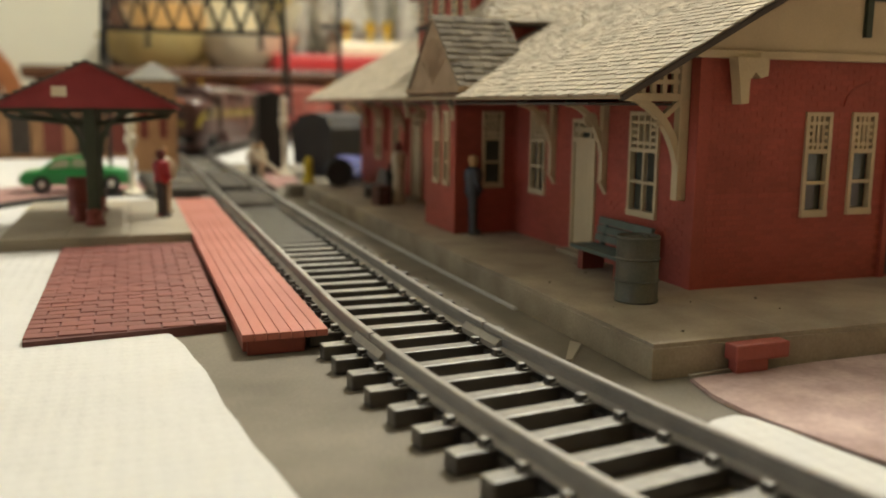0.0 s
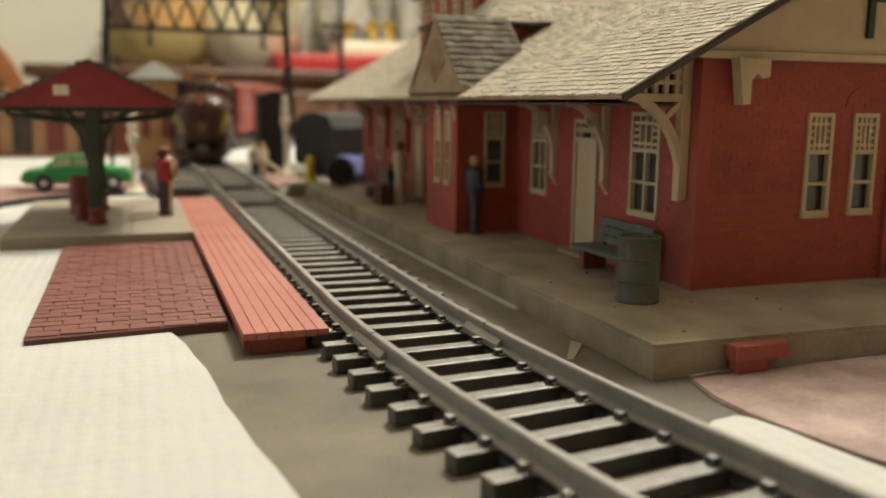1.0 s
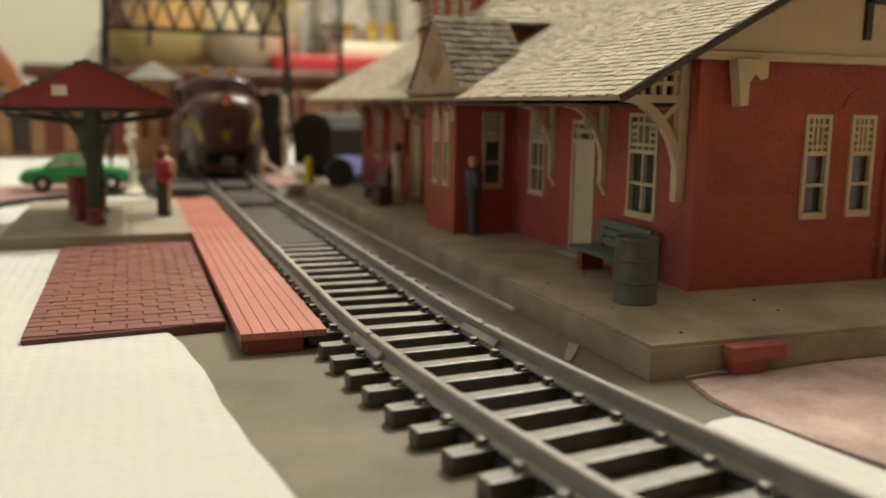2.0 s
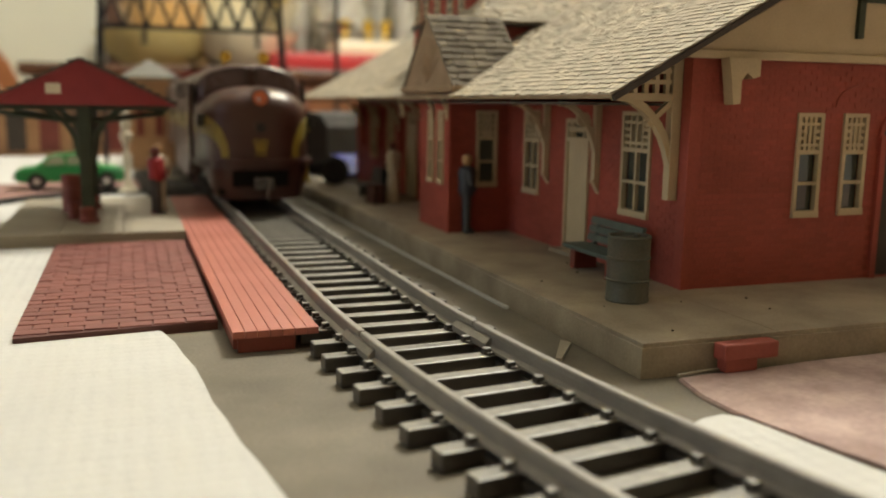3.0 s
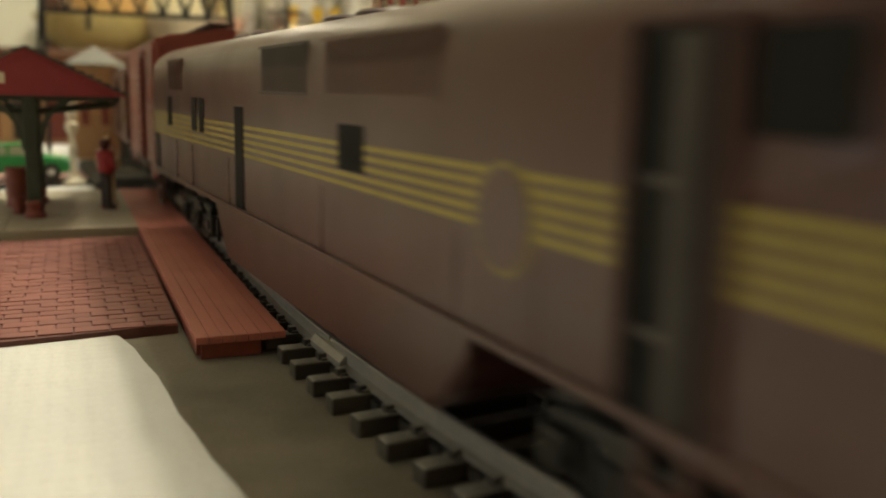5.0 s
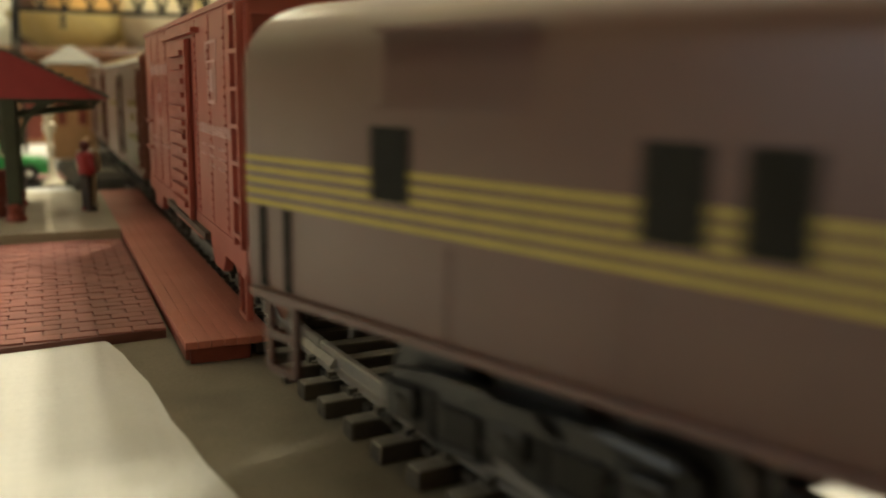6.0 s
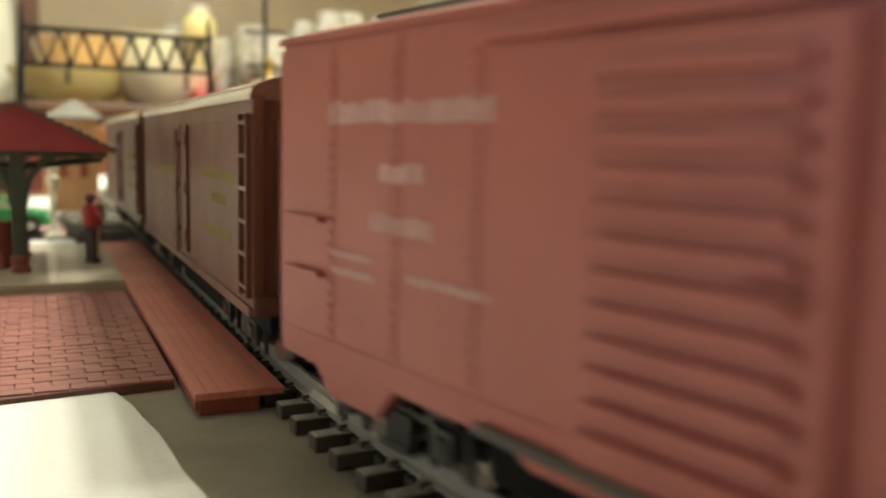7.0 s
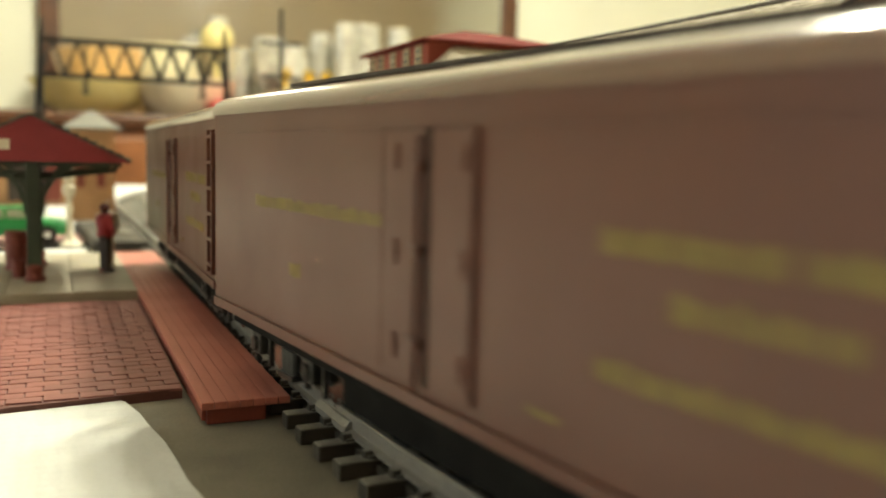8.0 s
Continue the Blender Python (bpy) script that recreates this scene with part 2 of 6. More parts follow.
bm = B()
box(bm, -760, 900, -420, 1010, -36, -1.7, 3.0)
table = thing("dining_table", "dark wooden dining table under the white cover", "table", (0, 0, 0))
M_TABLE = mat("table_wood", (0.16, 0.075, 0.035), 0.4, var=0.2, size=40, fine=2.0)
part("tabletop", bm, M_TABLE, table)
for x, y in ((-700, -360), (840, -360), (-700, 950), (840, 950)):
    bm = B()
    lathe(bm, [(24, -790), (20, -760), (28, -500), (22, -300), (34, -120), (38, -36)], 16, x, y)
    part("leg", bm, M_TABLE, table, smooth=True)

ground = sheet("ground", [(-740, -400), (880, -400), (880, 990), (-740, 990)], -1.7, 1.2, M_CLOTH, "white paper cover spread over the whole table", "table cover", 0.0)
sheet("grey_mat", [(-40, -120), (150, -120), (170, 90), (160, 460), (40, 560), (-26, 560), (-30, 330), (-30, 300), (-36, 200), (-44, 150)], -0.5, 0.5, M_MAT,
      "dark grey card strip under the track, edge unevenly torn", "card mat", 1.2)
sheet("white_sheet", [(-300, 20), (-21, 20), (-25.5, 77), (-29.4, 105), (-30.4, 120), (-33.9, 141), (-38, 149), (-50, 151), (-50, 232), (-300, 232)], 0.05, 0.7, M_CLOTH,
      "white paper sheet lying beside the track", "paper sheet", 1.1)
sheet("white_sheet", [(19.2, 78.6), (21, 80.8), (24, 82.4), (27.4, 82.9), (29.0, 81.2), (30.2, 73), (32.6, 62), (40, 40), (63, -60), (20, -60), (24, 40)], 0.05, 0.7, M_CLOTH, "white paper corner lying by the near curve", "paper sheet", 0.3, step=3)
sheet("road", [(31.0, 97.0), (66, 98.4), (300, 110), (300, -160), (66, -60), (43, 40), (34.6, 62), (31.8, 74), (29.6, 84), (29.4, 90)], 0.05, 0.5, M_ROAD, "mauve-brown road card, blotchy and faded", "road", 0.5, step=4)
bm = B()
ribbon(bm, [(24.2, 330), (24.6, 260), (25.0, 205), (25.4, 165), (25.8, 143)], 0.7, "z", 0.02, 0.5)
tagged(part("card_edge", bm, M_CLOTH), "thin white card edge beside the station platform", "card", kind="structure")

bm = B()
prism(bm, [(19.2, 110.4), (20.0, 110.0), (25.6, 117.6), (24.6, 119.4)], "z", 0.02, 0.5)
tagged(part("card_scrap", bm, M_PAD), "small torn beige card scrap by the platform", "card")
bm = B()
ribbon(bm, [(31.0, 97.2), (36.0, 98.0), (41, 98.2)], 0.5, "z", 0.58, 0.9)
tagged(part("card_edge", bm, M_PAD), "thin pale card edge under the platform corner", "card", kind="structure")

# ---- track ----
track = thing("track", "model railway track of nickel rails on black plastic ties", "track", kind="structure")


def sweep(profile, off, s0, s1, step):
    rings, n = [], int((s1 - s0) / step)
    for i in range(n + 1):
        x, y, h = line(s0 + (s1 - s0) * i / n)
        c, d = math.cos(radians(h)), math.sin(radians(h))
        rings.append([(x + (off + u) * c, y + (off + u) * d, v) for u, v in profile])
    return rings


RAIL = [(-1.1, 2.3), (1.1, 2.3), (1.1, 2.65), (0.28, 2.95), (0.28, 4.1), (0.52, 4.3), (0.52, 4.85), (0.40, 5.0), (-0.40, 5.0), (-0.52, 4.85), (-0.52, 4.3), (-0.28, 4.1), (-0.28, 2.95), (-1.1, 2.65)]
for s0, s1 in ((-140, 116.7), (117.3, 299), (299.6, 1020)):
    for off in (-8.25 - 0.5, 8.25 + 0.5):
        part("rail", loft(B(), sweep(RAIL, off, s0, s1, 6 if s0 < 200 else 14)), M_RAIL, track)
for off in (-8.75, 8.75):
    part("rail_joiner", loft(B(), sweep([(-1.3, 2.25), (1.3, 2.25), (1.3, 3.1), (0.6, 3.9), (-0.6, 3.9), (-1.3, 3.1)], off, 111, 123, 3)), M_RAIL, track)
bm = B()
box(bm, -14.6, 14.6, -1.3, 1.3, 0.05, 2.2, 0.3)
for x in (-8.75, 8.75):
    box(bm, x - 2.0, x + 2.0, -1.0, 1.0, 2.15, 2.5, 0.1)
    box(bm, x - 1.0, x + 1.0, -3.5, 3.5, 0.4, 1.5)
    for dx in (-1.75, 1.75):
        box(bm, x + dx - 0.55, x + dx + 0.55, -0.6, 0.6, 2.1, 3.1, 0.12)
bmesh.ops.scale(bm, vec=(MM, MM, MM), verts=bm.verts)
tie_mesh = bpy.data.meshes.new("tie")
bm.to_mesh(tie_mesh)
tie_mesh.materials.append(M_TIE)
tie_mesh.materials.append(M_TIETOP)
# upward faces get the pale painted-sheen material, all others the black plastic
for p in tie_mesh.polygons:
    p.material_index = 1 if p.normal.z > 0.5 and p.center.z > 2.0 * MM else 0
s = -132.0
while s < 1016:
    x, y, h = line(s)
    link("tie", tie_mesh, track, loc=(x + rnd.uniform(-0.2, 0.2), y, 0), rot=(0, 0, h + rnd.uniform(-0.6, 0.6)))
    s += 7.1
M_PLATE = mat("dark_crossing_plate", (0.050, 0.045, 0.038), 0.9, spec=0.15, var=0.2, size=7, fine=0.5, bump=0.3, second=(0.10, 0.088, 0.072))
bm = B()
prism(bm, [(299, 0.2), (345, 0.2), (343, 3.6), (334, 4.6), (310, 4.6), (301, 3.6)], "x", -7.0, 7.0)
part("rerailer_plate", bm, M_PLATE, track)

for pts, z in (([(-7.0, 352), (7.0, 352), (7.0, 442), (-7.0, 440)], 4.4), ([(-31, 350), (-10.3, 346), (-10.3, 440), (-36, 446)], 4.2), ([(10.3, 356), (17, 362), (19, 440), (10.3, 440)], 3.6)):
    bm = B()
    prism(bm, pts, "z", 0.1, z)
    bmesh.ops.bevel(bm, geom=[e for e in bm.edges if e.verts[0].co.z > 1 and e.verts[1].co.z > 1], offset=1.2, segments=2, affect="EDGES")
    part("crossing_panel", bm, M_PLATE, track)

# ---- plank crossing beside the track ----
walkway = thing("plank_walkway", "salmon-red moulded plank walkway beside the rail", "walkway", (-18.4, 127.0, 0))
bm = B()
box(bm, -6.2, 3.0, 1.0, 195, 0.6, 2.3)
part("underside", bm, M_OXIDE, walkway)
bm = B()
box(bm, -5.6, 2.9, 0.6, 7.5, 0.02, 2.3, 0.2)
part("riser", bm, M_OXIDE, walkway)
w = 12.8 / 7
for i in range(7):
    bm = B()
    x0 = -6.4 + i * w
    box(bm, x0 + 0.035, x0 + w - 0.035, rnd.uniform(-0.08, 0.08), 196, 2.32, 3.4 + rnd.uniform(-0.03, 0.03), 0.10)
    part("plank", bm, M_PLANK, walkway)

# ---- brick paving mat: bricks in running bond ----
paving = thing("brick_paving", "dark brick-red moulded paving mat with raised bricks", "paving", (-55.6, 141, 0))
bm = B()
prism(bm, [(0.4, -1.4), (30.2, 2.0), (31.2, 90), (0.0, 90)], "z", -0.4, 1.5)
part("base", bm, M_JOINT, paving)
bl, bh = 5.05, 3.0
brick_mesh = {}
for r in range(30):
    x = -bl / 2 if r % 2 else 0.0
    while x < 30.4:
        a, b = max(0.15, x), min(30.35, x + bl)
        if b - a > 0.8:
            key = (round(b - a, 2),)
            if key not in brick_mesh:
                bm = B()
                ww = (b - a) / 2 - 0.09
                prism(bm, [(-ww, -bh / 2 + 0.09), (ww, -bh / 2 + 0.09), (ww, bh / 2 - 0.09), (-ww, bh / 2 - 0.09)], "z", 0.0, 0.42)
                for v in bm.verts:
                    if v.co.z > 0.2:
                        v.co.x *= 0.97
                        v.co.y *= 0.955
                bmesh.ops.scale(bm, vec=(MM, MM, MM), verts=bm.verts)
                me = bpy.data.meshes.new("brick")
                bm.to_mesh(me)
                me.materials.append(M_BRICKMAT)
                brick_mesh[key] = me
            yy = r * bh + bh / 2
            link("brick", brick_mesh[key], paving, loc=((a + b) / 2, yy + (a + b) / 2 * 0.06 * max(0, 1 - r / 25), 1.3 + rnd.uniform(-0.04, 0.04)), rot=(rnd.uniform(-1, 1), rnd.uniform(-0.6, 0.6), 0))
        x += bl

# ---- shelter pad: paving slabs ----
pad = thing("shelter_pad", "beige concrete-look pad of large slabs under the shelter", "platform", (-70, 233.5, 0), kind="structure")
bm = B()
box(bm, 0.0, 45.3, 0.0, 87, -0.49, 3.0, 0.25)
part("base", bm, M_PAD, pad)
for i in range(3):
    for j in range(5):
        bm = B()
        box(bm, i * 15.1 + 0.08, i * 15.1 + 15.02, j * 17.4 + 0.08, j * 17.4 + 17.32, 2.9, 3.6, 0.15)
        part("slab", bm, M_PAD, pad)

# ---- station platform ----
plat = thing("station_platform", "grey weathered platform slab round the station", "platform", (26.3, 99, 0), kind="structure")
bm = B()
prism(bm, [(0, 0), (120, -0.5), (120, 251), (0, 251)], "z", 0.05, 4.7)
bmesh.ops.bevel(bm, geom=[e for e in bm.edges if e.verts[0].co.z > 4 and e.verts[1].co.z > 4], offset=0.35, segments=2, affect="EDGES")
part("slab_base", bm, M_PLAT, plat)
for i in range(10):
    for j in range(3):
        bm = B()
        xs = (0.25, 23, 62, 119.6)
        box(bm, xs[j] + 0.03, xs[j + 1] - 0.03, i * 25 + 0.3, i * 25 + 25.26, 4.6, 5.0, 0.08)
        part("slab", bm, M_PLAT, plat)

# crumbs and grit lying on the platform and the card
M_CRUMB = mat("dark_crumb", (0.07, 0.05, 0.035), 0.9, var=0.3, size=1, fine=0.2)
bm = B()
for i in range(44):
    cx, cy, cz = (rnd.uniform(27, 60), rnd.uniform(100, 250), 5.0) if i % 2 else (rnd.uniform(-30, 24), rnd.uniform(75, 240), 0.0)
    if i % 2 == 0 and -25 < cx < 16 or cy > 126 and cx > 51:
        continue
    r = rnd.uniform(0.12, 0.32)
    loft(bm, [[(cx + k * r * rnd.uniform(0.7, 1.2) * math.cos(a), cy + k * r * rnd.uniform(0.7, 1.2) * math.sin(a), cz + h * r) for a in (0.3, 1.6, 2.7, 3.9, 5.2)] for k, h in ((1.0, 0.0), (1.1, 0.5), (0.5, 1.0))])
tagged(part("crumbs", bm, M_CRUMB), "tiny dark crumbs scattered on platform and card", "crumbs", kind="stuff")

# ---- station ----
ST = (52.6, 128.5, 5.0)
station = thing("station", "red brick model railway station with cream trim and grey shingle roof", "station building", ST)
OFF = (-ST[0], -ST[1], -ST[2])
M_PANE = glass("window_glass", (0.055, 0.058, 0.045), 0.08)


def front(X):
    return lambda bm, u0, u1, v0, v1, d0, d1, bev=0.0: box(bm, X - d1, X - d0, u0, u1, v0, v1, bev)


def endw(Y):
    return lambda bm, u0, u1, v0, v1, d0, d1, bev=0.0: box(bm, u0, u1, Y - d1, Y - d0, v0, v1, bev)


def spart(name, bm, material, parent=None, label="", smooth=False):
    """A part of the station, given in the table's own millimetres."""
    if parent is None:
        return part(name, bm, material, station, label, OFF, smooth=smooth)
    return part(name, bm, material, parent, label, smooth=smooth)


def wall_of(name, put, u0, u1, v0, v1, holes, thick=1.6):
    """A wall with real openings (u0, u1, v0, v1)."""
    bm = B()
    us = sorted({u0, u1, *[h[0] for h in holes], *[h[1] for h in holes]})
    vs = sorted({v0, v1, *[h[2] for h in holes], *[h[3] for h in holes]})
    for a, b in zip(us, us[1:]):
        for c, d in zip(vs, vs[1:]):
            mu, mv = (a + b) / 2, (c + d) / 2
            if not any(h[0] < mu < h[1] and h[2] < mv < h[3] for h in holes):
                put(bm, a, b, c, d, -thick, 0)
    bmesh.ops.remove_doubles(bm, verts=bm.verts, dist=0.001)
    bm.verts.index_update()
    seen = {}
    for f in bm.faces:
        seen.setdefault(tuple(sorted(v.index for v in f.verts)), []).append(f)
    bmesh.ops.delete(bm, geom=[f for fs in seen.values() if len(fs) > 1 for f in fs], context="FACES_ONLY")
    return spart(name, bm, M_WALL)


def bricks_on(parent, put, u0, u1, v0, v1, holes, count=0, bl=2.6, bh=0.95, proud=0.07):
    """Raised courses: the first `count` bricks as pieces, the rest as one sheet of relief."""
    bm, r, made, pieces = B(), 0, 0, {}
    v = v0
    while v + bh <= v1:
        u = u0 - (bl / 2 if r % 2 else 0)
        while u < u1:
            a, b = max(u0, u) + 0.07, min(u1, u + bl) - 0.07
            u += bl
            if b - a < 0.3 or any(b > h[0] - 0.3 and a < h[1] + 0.3 and v + bh > h[2] - 0.3 and v < h[3] + 0.3 for h in holes):
                continue
            if made < count and b - a > bl - 0.2 and v < 21:
                me = pieces.get("brick")
                if me is None:
                    one = B()
                    put(one, u0 + 0.07, u0 + bl - 0.07, v0 + 0.07, v0 + bh - 0.07, 0.0, proud)
                    bmesh.ops.scale(one, vec=(MM, MM, MM), verts=one.verts)
                    bmesh.ops.recalc_face_normals(one, faces=one.faces)
                    me = pieces["brick"] = bpy.data.meshes.new("brick")
                    one.to_mesh(me)
                    one.free()
                    me.materials.append(M_WALL)
                link("brick", me, parent, loc=(a - u0 - 0.07, rnd.uniform(-0.04, 0.02), v - v0))
                made += 1
                continue
            put(bm, a, b, v + 0.07, v + bh - 0.07, 0.0, proud + rnd.uniform(-0.03, 0.03))
        v += bh
        r += 1
    return tagged(spart("brickwork", bm, M_WALL, parent), kind="stuff")


def window(put, u0, u1, v0, v1, split, cols=3, lat=4, panes=1, thing_name="window"):
    """A sash window with a lattice head: frame, lattice, sash bars and dark glass."""
    bm = B()
    f = 0.75
    put(bm, u0, u1, v0 - 0.5, v0 + f, -0.6, 0.7)
    put(bm, u0, u1, v1 - f, v1, -0.6, 0.5)
    put(bm, u0, u0 + f, v0 + f, v1 - f, -0.6, 0.5)
    put(bm, u1 - f, u1, v0 + f, v1 - f, -0.6, 0.5)
    w = spart(thing_name, bm, M_TRIM, None, "cream sash window with a lattice head")
    bm = B()
    put(bm, u0 + f, u1 - f, split - 0.4, split + 0.4, -0.6, 0.4)
    n = cols + 1
    for i in range(n + 1):
        c = u0 + f + (u1 - u0 - 2 * f) * i / n
        if 0 < i < n:
            put(bm, c - 0.28, c + 0.28, split + 0.4, v1 - f, -0.55, 0.3)
    for j in range(1, lat + 1):
        c = split + (v1 - f - split) * j / (lat + 1)
        for k in range(n):
            a = u0 + f + (u1 - u0 - 2 * f) * k / n
            b = u0 + f + (u1 - u0 - 2 * f) * (k + 1) / n
            if not (0 < k < n - 1 and 1 < j < lat):
                put(bm, a, b, c - 0.28, c + 0.28, -0.5, 0.25)
    spart("lattice", bm, M_TRIM, w)
    bm = B()
    mid = (v0 + split) / 2
    put(bm, u0 + f, u1 - f, mid - 0.28, mid + 0.28, -0.55, 0.3)
    for k in range(1, panes):
        c = u0 + f + (u1 - u0 - 2 * f) * k / panes
        put(bm, c - 0.28, c + 0.28, v0 + f, split - 0.4, -0.5, 0.28)
    spart("sash_bar", bm, M_TRIM, w)
    for a, b in ((v0 + f, mid - 0.28), (mid + 0.28, split - 0.4), (split + 0.4, v1 - f)):
        bm = B()
        put(bm, u0 + f, u1 - f, a, b, -1.0, -0.8)
        spart("pane", bm, M_PANE, w)
    return (u0, u1, v0, v1)


FR, EN, BY, BS = front(52.6), endw(128.5), front(36.5), endw(204.4)
EAVE = 38.4
RISE = 0.55


def roof_z(x):
    return EAVE + RISE * (x - 32.6)


W_END = [(75.1, 80.9, 17.6, 36.0), (85.5, 91.2, 17.8, 36.0)]
W_FRONT = [(139.8, 149.8, 16.4, 35.8), (186.6, 194.8, 16.4, 35.6)]
D_FRONT = (162.8, 173.0, 5.2, 34.0)
ARCH = (95.5, 108, 5.2, 33)
FARW = [(252, 259, 16.4, 35.5), (280, 290, 5.2, 34.0), (306, 314, 16.4, 35.5), (330, 338, 16.4, 35.5)]
end_wall = wall_of("end_wall", EN, 52.6, 132.6, 5.0, 46.0, W_END + [ARCH])
front_near = wall_of("front_wall", FR, 130.1, 204.4, 5.0, 46.0, W_FRONT + [D_FRONT])
front_far = wall_of("front_wall", FR, 232, 360, 5.0, 46.0, FARW)
bricks_on(end_wall, EN, 52.7, 112, 5.6, 44.6, W_END + [ARCH], count=290)
bricks_on(front_near, FR, 130.2, 204, 5.6, 45, W_FRONT + [D_FRONT])
for h in W_END:
    window(EN, *h, split=29.0)
for h in W_FRONT:
    window(FR, *h, split=28.6, cols=3, lat=4, panes=2)
for h in (FARW[0], FARW[2], FARW[3]):
    window(FR, *h, split=28.6, cols=3, lat=3, panes=2)


def plank_door(u0, u1, v0, v1, split):
    bm = B()
    for a, b, c, d in ((u0, u1, v1 - 0.8, v1), (u0, u0 + 0.8, v0, v1 - 0.8), (u1 - 0.8, u1, v0, v1 - 0.8), (u0 + 0.8, u1 - 0.8, split - 0.5, split + 0.5)):
        FR(bm, a, b, c, d, -0.6, 0.55)
    door = spart("door", bm, M_TRIM, None, "cream plank door with a lattice transom")
    n = 5
    for i in range(n):
        a = u0 + 0.8 + (u1 - u0 - 1.6) * i / n
        bm = B()
        FR(bm, a + 0.04, a + (u1 - u0 - 1.6) / n - 0.04, v0, split - 0.5, -0.6, 0.05, 0.06)
        spart("board", bm, M_TRIM, door)
    bm = B()
    for i in range(1, 5):
        c = u0 + 0.8 + (u1 - u0 - 1.6) * i / 5
        if i in (1, 4):
            FR(bm, c - 0.3, c + 0.3, split + 0.5, v1 - 0.8, -0.5, 0.3)
    for c in (split + 1.9, v1 - 2.0):
        FR(bm, u0 + 0.8, u1 - 0.8, c - 0.28, c + 0.28, -0.5, 0.25)
    spart("lattice", bm, M_TRIM, door)
    bm = B()
    FR(bm, u0 + 0.8, u1 - 0.8, split + 0.5, v1 - 0.8, -1.0, -0.8)
    spart("pane", bm, M_PANE, door)
    bm = B()
    FR(bm, u0 - 1, u1 + 1, 5.0, 5.7, 0.0, 3.2, 0.15)
    spart("doorstep", bm, M_PLAT)


plank_door(*D_FRONT, split=29.6)
plank_door(*FARW[1], split=29.6)

# arched recess in the end wall
bm = B()
pts = [(95.5 + 6.25 + 7.6 * math.cos(math.pi * i / 10), 31.5 + 6.6 * math.sin(math.pi * i / 10)) for i in range(11)]
ribbon(bm, pts, 0.7, "y", 127.9, 128.5)
ribbon(bm, [(83.5 + 6.0 * 2.0 * (1 - math.cos(math.pi * i / 16)) / 2, 37.0 + 4.2 * math.sin(math.pi * i / 16)) for i in range(9)], 0.35, "y", 128.15, 128.5)
box(bm, 94.2, 95.5, 127.7, 128.5, 5, 32)
spart("arch_moulding", bm, M_WALL)
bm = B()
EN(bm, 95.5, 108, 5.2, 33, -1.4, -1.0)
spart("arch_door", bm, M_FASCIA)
# solid near-black block in place of the station's unlit rooms
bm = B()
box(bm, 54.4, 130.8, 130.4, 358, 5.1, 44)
spart("room_shade_block", bm, M_DARK)
bm = B()
box(bm, 52.6, 132.6, 360, 361.6, 5, 46)
box(bm, 131, 132.6, 130.1, 360, 5, 46)
spart("rear_wall", bm, M_WALL)

# corner boards and pilasters
for x, y in ((52.6, 128.5), (52.6, 204), (52.6, 358)):
    bm = B()
    box(bm, x - 0.35, x + 2.0, y - 0.35, y + 2.0, 5.0, 45.0, 0.1)
    spart("corner_pilaster", bm, M_WALL)

# bay on the track side
bay = wall_of("bay_front", BY, 206, 226, 5.0, 41.0, [(208.0, 212.2, 17.2, 35.2), (215.4, 219.8, 17.2, 35.2)], 1.2)
bricks_on(bay, BY, 206.1, 225.9, 5.4, 40.6, [(208.0, 212.2, 17.2, 35.2), (215.4, 219.8, 17.2, 35.2)])
window(BY, 208.0, 212.2, 17.2, 35.2, split=28, cols=2, lat=3)
window(BY, 215.4, 219.8, 17.2, 35.2, split=28, cols=2, lat=3)
side = wall_of("bay_side", BS, 36.6, 52.5, 5.0, 41.0, [(43.6, 49.2, 16.9, 35.3)], 1.2)
bricks_on(side, BS, 36.7, 52.4, 5.4, 40.6, [(43.6, 49.2, 16.9, 35.3)])
window(BS, 43.6, 49.2, 16.9, 35.3, split=28.5, cols=3, lat=3)
bm = B()
box(bm, 36.5, 52.5, 226, 227.4, 5, 41)
spart("bay_side", bm, M_WALL)
# same black filler for the darkness inside the bay
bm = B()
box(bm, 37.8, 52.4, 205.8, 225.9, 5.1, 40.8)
spart("room_shade_block", bm, M_DARK)
bm = B()
box(bm, 36.2, 37.2, 203.9, 206.1, 5, 41, 0.15)
spart("corner_pilaster", bm, M_WALL)

# gable over the bay
GY = -11.0
bm = B()
prism(bm, [(206.0 + GY, 41), (243.0 + GY, 41.0), (225.0 + GY, 58.0)], "x", 33.6, 34.6)
gable = spart("bay_gable", bm, M_GABLE, None, "tan gable with a carved sunburst")
bm = B()
for k in range(7):
    a = radians(30 + 20 * k)
    ribbon(bm, [(224.5 + GY, 42.2), (224.5 + GY + 11 * math.cos(a) * 0.9, 42.2 + 11 * math.sin(a))], 0.3, "x", 33.35, 33.65)
spart("sunburst", bm, M_GABLE, gable)
bm = B()
box(bm, 32.8, 38, 204.0 + GY, 245.0 + GY, 39.6, 41.0, 0.2)
spart("gable_sill", bm, M_GABLE)
for y in (205.0, 216, 243.0):
    bm = B()
    ribbon(bm, [(36.4, 33.0), (36.1, 35.6), (35.2, 37.4), (34.6, 39.6)], 1.0, "y", y - 0.6, y + 0.6)
    spart("scroll_bracket", bm, M_TRIM)


